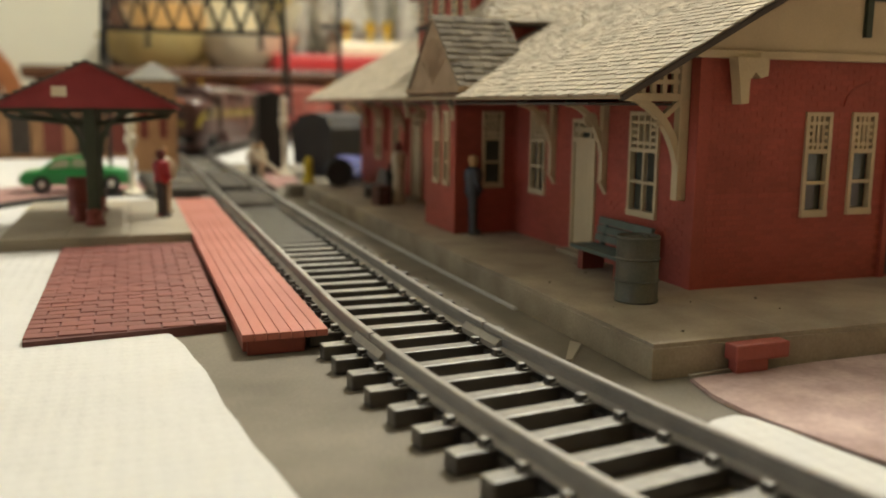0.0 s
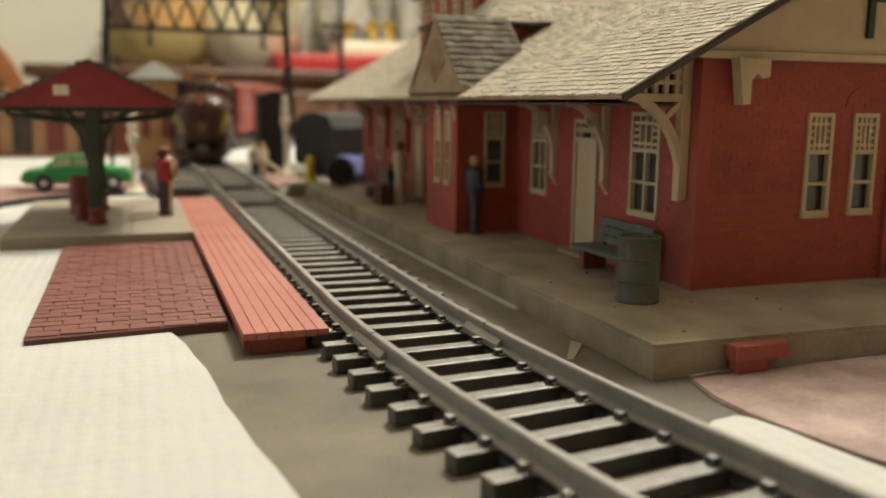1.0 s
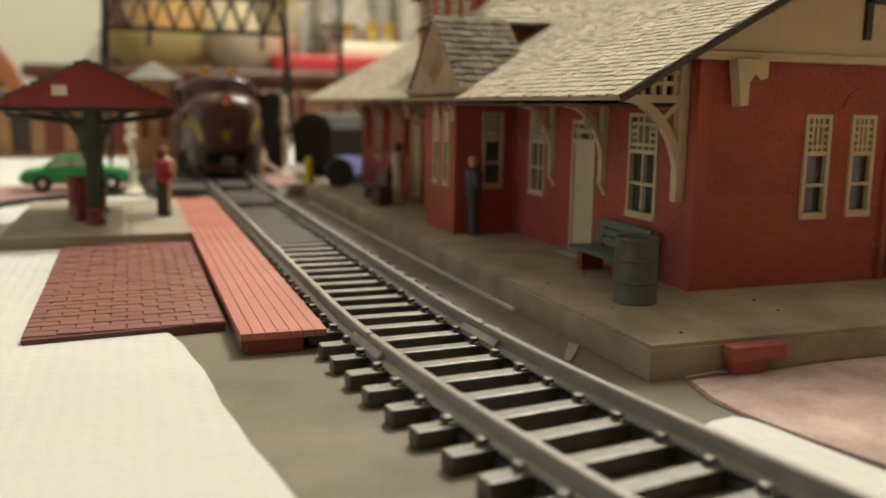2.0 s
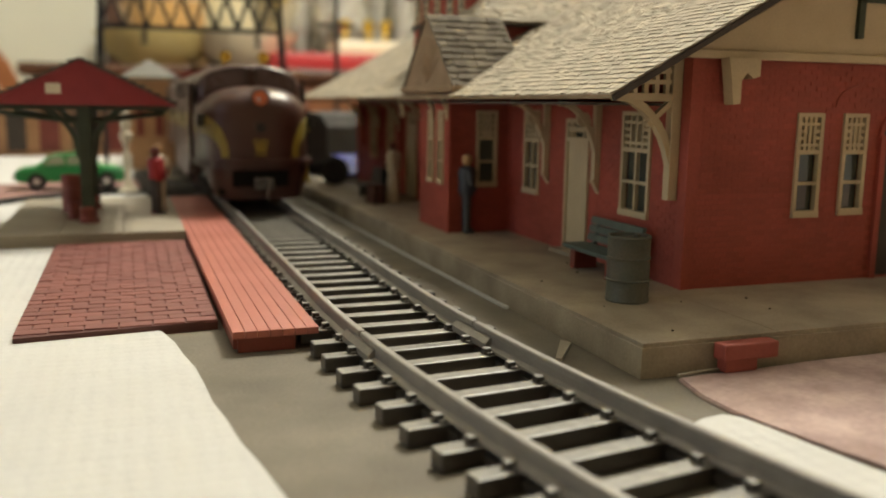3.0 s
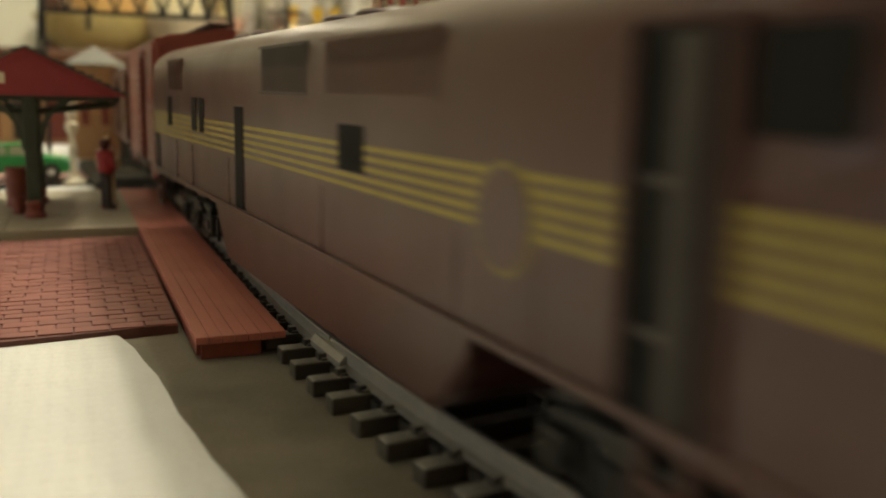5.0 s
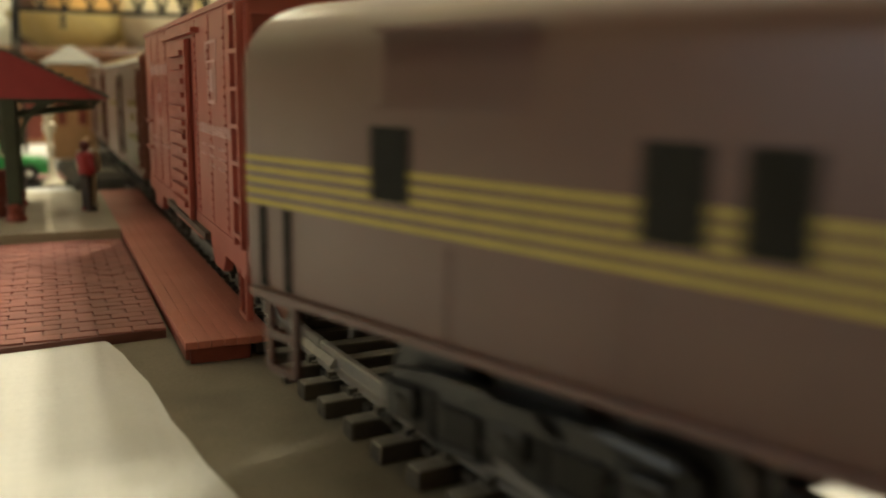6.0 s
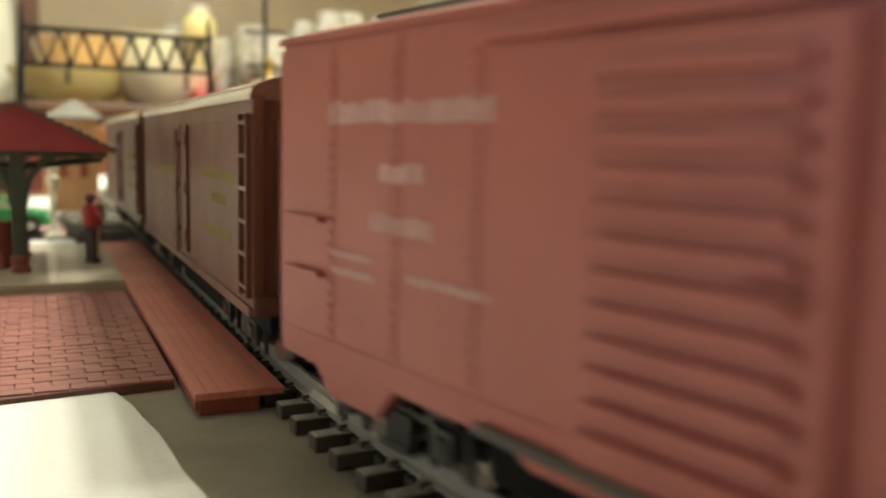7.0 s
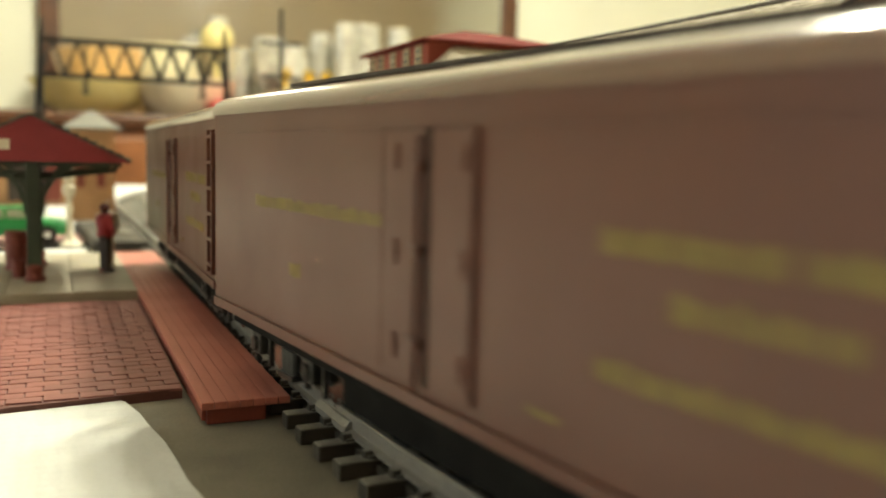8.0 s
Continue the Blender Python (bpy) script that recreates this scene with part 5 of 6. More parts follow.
for i in range(24):
    y = Y0 + i * (Y1 - Y0) / 24
    box(bm, -0.9, 0.9, y, y + 2.3, AZ - 0.3, AZ + 0.5 + rnd.uniform(-0.1, 0.15), 0.1)
part("ridge", bm, M_SHROOF, sr)
for py in (0.0, 34.0):
    bm = B()
    box(bm, -1.7, 1.7, py - 1.7, py + 1.7, 3.5, 32.2, 0.3)
    post = part("post", bm, M_GREEN, shelter, "dark green square post")
    bm = B()
    lathe(bm, [(2.6, 0.0), (2.6, 1.0), (2.1, 1.6), (2.1, 3.2), (2.5, 3.8), (1.9, 4.6)], 12, 0, py)
    part("post_base", bm, M_OXIDE, post, smooth=True)
    for sx in (-1, 1):
        bm = B()
        arc = [(sx * (1.6 + 11.5 * (1 - math.cos(math.pi / 2 * i / 9))), 17.5 + 13.6 * math.sin(math.pi / 2 * i / 9)) for i in range(10)]
        ribbon(bm, arc, 1.3, "y", py - 0.8, py + 0.8)
        part("curved_brace", bm, M_GREEN, post)
        bm = B()
        tube(bm, (sx * 1.6, py, 27.0), (sx * (HW - 2.5), py, 29.4), 0.6, n=8)
        tube(bm, (sx * (HW - 2.5), py, 29.4), (sx * (HW - 2.5), py, 31.6), 0.55, n=8)
        part("tie_rod", bm, M_GREEN, post)
    bm = B()
    box(bm, -HW + 1, HW - 1, py - 0.6, py + 0.6, 30.2, 31.5)
    part("cross_beam", bm, M_GREEN, post)


def oil_drum(loc, r, h, material, label, rz=0, lying=False):
    d = thing("oil_drum", label, "barrel", loc, rz)
    bm = B()
    prof = [(r * 0.97, 0), (r, 0.3), (r * 0.96, 0.5), (r * 0.96, h * 0.31), (r * 1.03, h * 0.33), (r * 0.96, h * 0.35), (r * 0.96, h * 0.64), (r * 1.03, h * 0.66), (r * 0.96, h * 0.68), (r * 0.96, h - 0.5), (r, h - 0.3), (r * 0.97, h), (r * 0.86, h), (r * 0.84, h - 0.4)]
    lathe(bm, prof, 28)
    if lying:
        bmesh.ops.rotate(bm, cent=(0, 0, 0), matrix=Matrix.Rotation(radians(90), 3, "X"), verts=bm.verts)
        bmesh.ops.translate(bm, vec=(0, h / 2, r), verts=bm.verts)
    part("shell", bm, material, d, smooth=True)
    bm = B()
    tube(bm, (r * 0.4, 0, h - 0.5), (r * 0.4, 0, h + 0.1), 0.5, n=10)
    if not lying:
        part("bung", bm, material, d)
    else:
        bm.free()
    return d


M_DRUM = mat("weathered_green_drum", (0.075, 0.082, 0.058), 0.6, var=0.2, size=4, fine=0.4, bump=0.3, second=(0.105, 0.085, 0.055))
oil_drum((39.0, 124.0, 5.0), 3.65, 10.9, M_DRUM, "weathered dark green oil drum by the station bench")
oil_drum((-53.6, 282.0, 3.6), 3.4, 11.0, M_OXIDE, "red-brown barrel under the platform shelter")
oil_drum((-52.6, 264.5, 3.6), 1.9, 4.6, M_OXIDE, "small red-brown keg under the platform shelter")
oil_drum((38.6, 343, 5.0), 5.4, 12.0, M_BLACK, "black drum lying at the platform's far end", lying=True, rz=-8)


def bench(loc, rz, length, material, label):
    b = thing("bench", label, "bench", loc, rz)
    for i in range(3):
        bm = B()
        box(bm, -length / 2, length / 2, -3.6 + i * 1.9, -2.0 + i * 1.9, 4.0, 4.8, 0.12)
        part("seat_slat", bm, material, b)
    for i in range(3):
        bm = B()
        z = 5.2 + i * 1.65
        prism(bm, [(2.0 + i * 0.35, z), (2.7 + i * 0.35, z), (3.0 + i * 0.35, z + 1.35), (2.3 + i * 0.35, z + 1.35)], "x", -length / 2, length / 2)
        part("back_slat", bm, material, b)
    for sx in (-1, 1):
        bm = B()
        box(bm, sx * length * 0.36 - 1.0, sx * length * 0.36 + 1.0, -2.6, 2.4, 0, 4.0, 0.15)
        part("leg", bm, M_OXIDE if material is M_BENCH else material, b, "red-brown block leg")
        bm = B()
        prism(bm, [(1.6, 4.0), (2.6, 4.0), (3.7, 9.8), (3.0, 9.8)], "x", sx * length * 0.36 - 0.4, sx * length * 0.36 + 0.4)
        part("back_support", bm, material, b)
    return b


bench((46.6, 146.0, 5.0), -90, 19, M_BENCH, "teal-green slatted bench against the station wall")
M_GREYB = mat("grey_bench_paint", (0.14, 0.13, 0.12), 0.6, var=0.1, size=3, fine=0.3)
bench((39.6, 289.0, 5.0), -90, 18, M_GREYB, "grey slatted bench against the far station wall")


def suitcase(loc, rz, sx, sy, sz, material, label):
    s = thing("trunk", label, "trunk", loc, rz)
    bm = B()
    box(bm, -sx / 2, sx / 2, -sy / 2, sy / 2, 0, sz * 0.68, 0.3)
    part("body", bm, material, s)
    bm = B()
    box(bm, -sx / 2, sx / 2, -sy / 2, sy / 2, sz * 0.7, sz, 0.3)
    part("lid", bm, material, s)
    bm = B()
    for x in (-sx * 0.3, sx * 0.3):
        box(bm, x - 0.35, x + 0.35, -sy / 2 - 0.15, sy / 2 + 0.15, 0.2, sz + 0.12)
    part("strap", bm, M_FASCIA, s)


M_TRUNK = mat("dark_brown_trunk_leather", (0.13, 0.05, 0.036), 0.55, var=0.15, size=3, fine=0.3)
suitcase((36.5, 272, 5.0), 8, 4.6, 6, 6.2, M_TRUNK, "red-brown trunk standing on the station platform")
M_BAR = mat("brick_red_bar", (0.36, 0.085, 0.06), 0.5, var=0.1, size=4, fine=0.4)
blk = thing("red_block", "loose brick-red plastic bar against the platform edge", "plastic bar", (42.2, 97.2, 0.55), 1)
bm = B()
box(bm, -4.6, 4.6, -1.0, 1.6, 1.7, 4.1, 0.35)
box(bm, -4.0, 1.4, -0.6, 1.4, 0.0, 1.8, 0.25)
part("bar", bm, M_BAR, blk)


# ---- little figures: plain moulded shapes ----
def doll(loc, rz, h, coat, legs, head, label, skirt=False, arm=0.0):
    """A plain moulded figure: legs, trunk, arms and head run together in one mesh."""
    k = h / 18.0
    bm = B()

    def paint(first, idx):
        for f in list(bm.faces)[first:]:
            f.material_index = idx
    if skirt:
        lathe(bm, [(2.0 * k, 0), (1.9 * k, 3 * k), (1.7 * k, 7 * k), (1.4 * k, 9.4 * k)], 12)
    else:
        for s in (-1, 1):
            tube(bm, (s * 1.0 * k, 0, 0.6 * k), (s * 0.8 * k, 0, 9.0 * k), 0.75 * k, 1.05 * k, n=10)
            box(bm, s * 1.0 * k - 0.7 * k, s * 1.0 * k + 0.7 * k, -1.7 * k, 0.8 * k, 0, 0.9 * k, 0.2 * k)
    n = len(bm.faces)
    lathe(bm, [(1.5 * k, 8.4 * k), (1.9 * k, 9.6 * k), (1.8 * k, 11 * k), (2.2 * k, 13.6 * k), (1.9 * k, 14.8 * k), (0.8 * k, 15.4 * k)], 14)
    for s in (-1, 1):
        tube(bm, (s * 2.2 * k, 0, 14.4 * k), (s * 2.7 * k, -0.4 * k, 11.6 * k), 0.75 * k, 0.65 * k, n=8)
        tube(bm, (s * 2.7 * k, -0.4 * k, 11.6 * k), (s * (2.4 - arm) * k, (-0.6 - arm * 1.1) * k, (9.2 + arm) * k), 0.65 * k, 0.5 * k, n=8)
    paint(n, 1)
    n = len(bm.faces)
    lathe(bm, [(0.7 * k, 15.2 * k), (0.75 * k, 15.6 * k), (1.15 * k, 16.2 * k), (1.25 * k, 17.0 * k), (1.0 * k, 17.7 * k), (0.4 * k, 18.0 * k)], 12)
    paint(n, 2)
    ob = part("figurine", bm, legs, None, smooth=True)
    ob.data.materials.append(coat)
    ob.data.materials.append(head)
    ob.location = Vector(loc) * MM
    ob.rotation_euler = (0, 0, radians(rz))
    return tagged(ob, label, "figurine", group="little painted figurines")


def paint_of(name, c, r=0.55):
    return mat(name, c, r, var=0.1, size=2, fine=0.3, bump=0.08)


P_RED, P_BROWN, P_FLESH = paint_of("red_paint", (0.42, 0.03, 0.035)), paint_of("brown_paint", (0.055, 0.035, 0.025)), paint_of("flesh_paint", (0.52, 0.30, 0.17))
P_GREY, P_BLUEGREY, P_CREAM = paint_of("grey_paint", (0.06, 0.06, 0.058)), paint_of("blue_grey_paint", (0.055, 0.06, 0.068)), paint_of("cream_paint", (0.62, 0.52, 0.36))
P_HAIR, P_BLACK = paint_of("auburn_paint", (0.13, 0.03, 0.02)), paint_of("black_paint", (0.012, 0.012, 0.012))
P_BLOND = paint_of("blond_paint", (0.50, 0.30, 0.13))
doll((-30.6, 270.0, 3.6), 120, 19.6, P_RED, P_BROWN, P_HAIR, "small moulded figurine in red jacket and brown trousers", arm=0.8)
doll((-29.4, 281.0, 3.6), 20, 20, P_CREAM, P_CREAM, P_BLOND, "small cream figurine standing on the shelter pad")
doll((40.8, 203.0, 5.0), 80, 19.6, P_BLUEGREY, P_GREY, P_BLOND, "small grey-suited figurine leaning by the station bay", arm=0.9)
doll((42.2, 272.5, 5.0), 60, 19.8, P_CREAM, P_CREAM, P_HAIR, "small figurine in cream clothes with a dark belt", skirt=True, arm=0.7)
doll((40.4, 275.5, 5.0), 40, 13, P_BLACK, P_GREY, P_HAIR, "small child-sized dark figurine on the platform")
doll((15.5, 420.0, 0.2), 0, 18, P_CREAM, P_BROWN, P_BLOND, "small cream and brown figurine beyond the platform")
doll((19.5, 424.0, 0.2), 30, 18, P_CREAM, P_CREAM, P_BLOND, "small cream figurine beyond the platform")
tagged(part("barrier_arm", tube(B(), (0, 0, 12), (12, 6, 3.5), 0.9, 0.8), M_IVORY, loc=(17, 416, 0)), "slanting ivory barrier arm by the far crossing", "barrier")


def lamp_post(loc, h, label):
    p = thing("lamp_post", label, "lamp post", loc, group="ivory lamp posts")
    bm = B()
    lathe(bm, [(5.0, 0), (5.0, 0.6), (3.2, 1.4), (2.2, 2.8), (1.3, 4.6), (1.1, 6)], 18)
    part("base", bm, M_IVORY, p, smooth=True)
    bm = B()
    k = h / 32
    lathe(bm, [(1.1, 5.5), (0.95, 12 * k), (1.5, 14 * k), (1.0, 15 * k), (1.0, 18 * k), (2.3, 20.5 * k), (2.4, 22.5 * k), (1.1, 23.6 * k)], 16)
    part("column", bm, M_IVORY, p, smooth=True)
    bm = B()
    lathe(bm, [(1.0, 23.4 * k), (1.8, 24.6 * k), (2.0, 26.5 * k), (1.3, 28.4 * k), (1.6, 29.0 * k), (1.4, 31.0 * k), (0.5, 32 * k)], 16)
    part("lantern", bm, M_IVORY, p, smooth=True)


lamp_post((-38.5, 376, 0.2), 33, "ivory moulded lamp post beyond the shelter pad")
lamp_post((35.0, 452, 0.62), 40, "tall ivory lamp post by the far track")
M_YEL = paint_of("bright_yellow_plastic", (0.75, 0.55, 0.02))
hy = thing("hydrant", "bright yellow moulded hydrant on a white base", "hydrant", (29.5, 358, 0.1))
bm = B()
lathe(bm, [(2.7, 4.6), (2.7, 5.6), (1.9, 6.2), (1.7, 12), (2.0, 12.6), (1.6, 14.6), (0.7, 15.6)], 16)
part("body", bm, M_YEL, hy, smooth=True)
bm = B()
box(bm, -9, 6, -6, 4, 0, 4.7, 0.3)
part("base", bm, M_PAD, hy)

# ---- toy cars ----
M_CARGREEN = mat("green_car_paint", (0.015, 0.30, 0.07), 0.3, var=0.04, size=10, fine=0.4, bump=0.02)
M_CARBLUE = mat("blue_car_paint", (0.02, 0.03, 0.22), 0.3, var=0.04, size=10, fine=0.4, bump=0.02)
M_CARPANE = mat("pale_car_window", (0.40, 0.42, 0.30), 0.3, var=0.05, size=5, fine=0.4, bump=0.0)


def toy_car(loc, rz, paint, label):
    c = thing("toy_car", label, "toy car", loc, rz, group="toy cars")
    low = [(-21, 4.2), (-20.6, 7.2), (-18, 8.6), (-9, 9.4), (8, 9.6), (17, 8.8), (20.6, 7.4), (21, 4.4), (19, 3.0), (-19, 3.0)]
    bm = B()
    prism(bm, low, "y", -8.4, 8.4)
    bmesh.ops.bevel(bm, geom=[e for e in bm.edges if abs(e.verts[0].co.y) > 8.3 and abs(e.verts[1].co.y) > 8.3 and e.verts[0].co.y * e.verts[1].co.y > 0], offset=1.1, segments=3, affect="EDGES")
    part("body", bm, paint, c, smooth=True)
    bm = B()
    cab = [(-13.5, 9.0), (-7.0, 13.8), (3.5, 14.3), (11.5, 9.2)]
    prism(bm, cab, "y", -7.2, 7.2)
    for v in bm.verts:
        if v.co.z > 12:
            v.co.y *= 0.82
    bmesh.ops.bevel(bm, geom=list(bm.edges), offset=0.6, segments=2, affect="EDGES")
    cabin = part("cabin", bm, paint, c, smooth=True)
    for sy in (-1, 1):
        for q in ([(-10.6, 9.8), (-6.6, 13.0), (-2.6, 13.2), (-2.6, 9.9)], [(-1.6, 9.9), (-1.6, 13.2), (3.0, 13.4), (8.6, 9.9)]):
            bm = B()
            vs = []
            for off in (0.0, 0.5):
                vs.append([bm.verts.new((x, sy * (7.2 - (z - 9) * 0.245 + off - 0.2), z)) for x, z in q])
            bm.faces.new(vs[0])
            bm.faces.new(vs[1][::-1])
            for i in range(4):
                bm.faces.new((vs[0][i], vs[0][(i + 1) % 4], vs[1][(i + 1) % 4], vs[1][i]))
            part("window", bm, M_CARPANE, cabin)
        for x in (-12.8, 12.8):
            bm = B()
            tube(bm, (x, sy * 6.2, 3.3), (x, sy * 8.7, 3.3), 3.4, n=22)
            wh = part("wheel", bm, M_BLACK, c, smooth=True)
            bm = B()
            tube(bm, (x, sy * 8.6, 3.3), (x, sy * 8.85, 3.3), 1.5, n=16)
            part("hub", bm, M_STEEL, wh)
    bm = B()
    box(bm, 20.4, 21.6, -7.6, 7.6, 4.2, 5.6, 0.2)
    part("bumper", bm, M_STEEL, c)
    bm = B()
    box(bm, -21.6, -20.4, -7.6, 7.6, 4.2, 5.6, 0.2)
    part("bumper", bm, M_STEEL, c)


toy_car((-59.6, 388, 1.0), 2, M_CARGREEN, "bright green plastic toy car on the curved road")
toy_car((52, 380, 0.3), 78, M_CARBLUE, "dark blue toy car parked behind the station")

# ---- curved brick road behind the shelter, with its dark kerb ----
M_PINK = mat("pink_brick_road", (0.34, 0.185, 0.16), 0.75, var=0.12, size=5, fine=0.6, bump=0.25)


def band(r0, r1, a0, a1, z0, z1, cx, cy, n=40):
    bm = B()
    out, inn = [], []
    for i in range(n + 1):
        a = radians(a0 + (a1 - a0) * i / n)
        out.append((cx + r1 * math.cos(a), cy + r1 * math.sin(a)))
        inn.append((cx + r0 * math.cos(a), cy + r0 * math.sin(a)))
    for i in range(n):
        prism(bm, [out[i], out[i + 1], inn[i + 1], inn[i]], "z", z0, z1)
    bmesh.ops.remove_doubles(bm, verts=bm.verts, dist=0.01)
    return bm


tagged(part("curved_road", band(66, 118, 60, 200, -0.48, 0.9, -24, 312), M_PINK), "pinkish brick-patterned road strip curving behind the shelter", "road", kind="structure")
tagged(part("kerb", band(64.4, 66, 60, 200, -0.48, 1.5, -24, 312), M_BLACK), "thin black kerb along the curved road", "kerb", kind="structure")
tagged(part("far_paving", prism(B(), [(8, 396), (34, 396), (40, 470), (14, 470)], "z", 0.03, 0.6), M_PINK), "pinkish paving strip beside the far track", "paving", kind="structure")
for x, y, w, d, h, rz in ((-18.5, 385, 9, 12, 5, 10), (-23, 402, 7, 9, 3.4, -20)):
    r = thing("stone_block", "rough grey stone block beside the track", "stone block", (x, y, 0.1), rz, group="stone blocks")
    bm = B()
    box(bm, -w / 2, w / 2, -d / 2, d / 2, 0, h, 0.9)
    for v in bm.verts:
        v.co += Vector((noise.noise(v.co * 0.4), noise.noise(v.co * 0.4 + Vector((5, 0, 0))), noise.noise(v.co * 0.4 + Vector((0, 9, 0))))) * 0.7
        v.co.z = max(v.co.z, 0)
    part("block", bm, M_MAT, r)

# ---- overhead-wire gantry ----
gantry = thing("signal_gantry", "black lattice gantry spanning the far tracks", "gantry", (2, 560, -0.5))
for sx in (-1, 1):
    for px in (0.0, 6.0):
        bm = B()
        tube(bm, (sx * (52 + px), 0, 0), (sx * 51, 0, 112), 1.3, 1.0, n=8)
        leg = part("leg", bm, M_BLACK, gantry)
    bm = B()
    for i in range(9):
        z = 6 + i * 11
        w0, w1 = 6 * (1 - z / 112), 6 * (1 - (z + 11) / 112)
        tube(bm, (sx * (52 - z * 0.009), 0, z), (sx * (52 + w1 - z * 0.009), 0, z + 11), 0.5, n=6)
    part("lacing", bm, M_BLACK, leg)
for z in (79.5, 99.5):
    for dy in (-5, 5):
        bm = B()
        box(bm, -53, 53, dy - 0.9, dy + 0.9, z - 0.9, z + 0.9)
        part("chord", bm, M_BLACK, gantry)
for i in range(8):
    x0 = -52 + i * 13
    for dy in (-5, 5):
        bm = B()
        tube(bm, (x0, dy, 80), (x0 + 6.5, dy, 99), 0.75, n=6)
        tube(bm, (x0 + 6.5, dy, 99), (x0 + 13, dy, 80), 0.75, n=6)
        part("diagonal", bm, M_BLACK, gantry)
for x in (-28, 38):
    bm = B()
    tube(bm, (x, 0, 70), (x, 0, 98), 0.7, n=8)
    for z in (70, 74, 78):
        tube(bm, (x, 0, z), (x, 0, z + 1.6), 2.2, n=12)
    part("insulator", bm, M_BLACK, gantry)
pole = thing("telegraph_pole", "dark telegraph pole with a cross-arm behind the station", "pole", (121, 700, -0.5))
bm = B()
tube(bm, (0, 0, 0), (0, 0, 150), 2.2, 1.6, n=10)
part("mast", bm, M_BLACK, pole)
for z in (96, 122):
    bm = B()
    box(bm, -16, 16, -1, 1, z, z + 2.6)
    part("cross_arm", bm, M_BLACK, pole)

# ---- far layout: hut, parked red car, black shed, pale building ----
hut = thing("trackside_hut", "small tan hut with a grey pyramid roof", "hut", (-25, 520, -0.5))
M_TAN = mat("tan_card", (0.46, 0.25, 0.12), 0.7, var=0.1, size=10, fine=0.6)
M_GREYROOF = mat("grey_slate", (0.19, 0.18, 0.15), 0.7, var=0.1, size=6, fine=0.5)
bm = B()
box(bm, -11, 11, -11, 11, 0, 49)
part("wall", bm, M_TAN, hut)
bm = B()
loft(bm, [[(-15, -15, 48.5), (15, -15, 48.5), (15, 15, 48.5), (-15, 15, 48.5)], [(-15, -15, 49.5), (15, -15, 49.5), (15, 15, 49.5), (-15, 15, 49.5)], [(-1, -1, 59), (1, -1, 59), (1, 1, 59), (-1, 1, 59)]])
part("roof", bm, M_GREYROOF, hut)
for x in (-6, 4):
    bm = B()
    box(bm, x - 2, x + 2, -11.4, -10.8, 18, 36)
    part("window", bm, M_OXIDE, hut)
M_SCARLET = mat("scarlet_plastic", (0.48, 0.03, 0.03), 0.45, var=0.06, size=10, fine=0.5)
shed = thing("black_shed", "tall narrow black shed beside the far track", "shed", (32, 476, -0.5))
bm = B()
box(bm, -7.2, 7.2, -7, 9, 0, 40.5, 0.5)
part("body", bm, M_BLACK, shed)
bm = B()
prism(bm, [(-8.4, 40), (8.4, 40), (8.4, 41), (0, 43.5), (-8.4, 41)], "y", -8.4, 10.4)
part("roof", bm, M_BLACK, shed)
M_BUFF = mat("buff_card", (0.55, 0.46, 0.36), 0.8, var=0.08, size=14, fine=0.6)
wh = thing("low_depot", "low brown-roofed depot with red doors behind the tracks", "building", (-90, 640, -0.5))
bm = B()
box(bm, -70, 55, 0, 60, 0, 30)
part("wall", bm, M_TAN, wh)
bm = B()
prism(bm, [(-6, 30), (66, 30), (30, 42)], "x", -75, 60)
part("roof", bm, M_FASCIA, wh)
for i in range(6):
    bm = B()
    box(bm, -62 + i * 20, -50 + i * 20, -0.8, 0, 3, 28, 0.2)
    part("door", bm, M_OXIDE if i % 2 else M_FASCIA, wh)
M_SILVER = mat("dark_grey_coach", (0.028, 0.023, 0.019), 0.75, metal=0.0, var=0.15, size=10, fine=0.6)
coach = thing("grey_coach", "dark grey coach parked behind the station", "coach", (50, 455, -0.5), -62)
bm = B()
prism(bm, [(-15, 6), (15, 6), (15.5, 25), (11, 31), (0, 33), (-11, 31), (-15.5, 25)], "y", 0, 190)
part("body", bm, M_SILVER, coach)
for i in range(10):
    bm = B()
    box(bm, -15.9, -15.2, 8 + i * 18, 19 + i * 18, 15, 23, 0.2)
    part("window", bm, M_DARK, coach)
bm = B()
box(bm, -11, 11, 5, 185, 0, 6)
part("underframe", bm, M_BLACK, coach)

# ---- the dining room ----
M_PLASTER = mat("pale_plaster", (0.76, 0.74, 0.60), 0.9, var=0.03, size=200, fine=3)
# brown for the unseen south wall, chosen to weaken bounce onto south-facing sides
M_BOUNCECUT = mat("bounce_cutting_brown", (0.50, 0.38, 0.25), 0.5, var=0.15, size=60, fine=3)
M_CEIL = mat("white_ceiling", (0.78, 0.76, 0.70), 0.9, var=0.02, size=200, fine=3)
M_FLOOR = mat("oak_floor", (0.25, 0.14, 0.07), 0.4, var=0.15, size=90, fine=4)
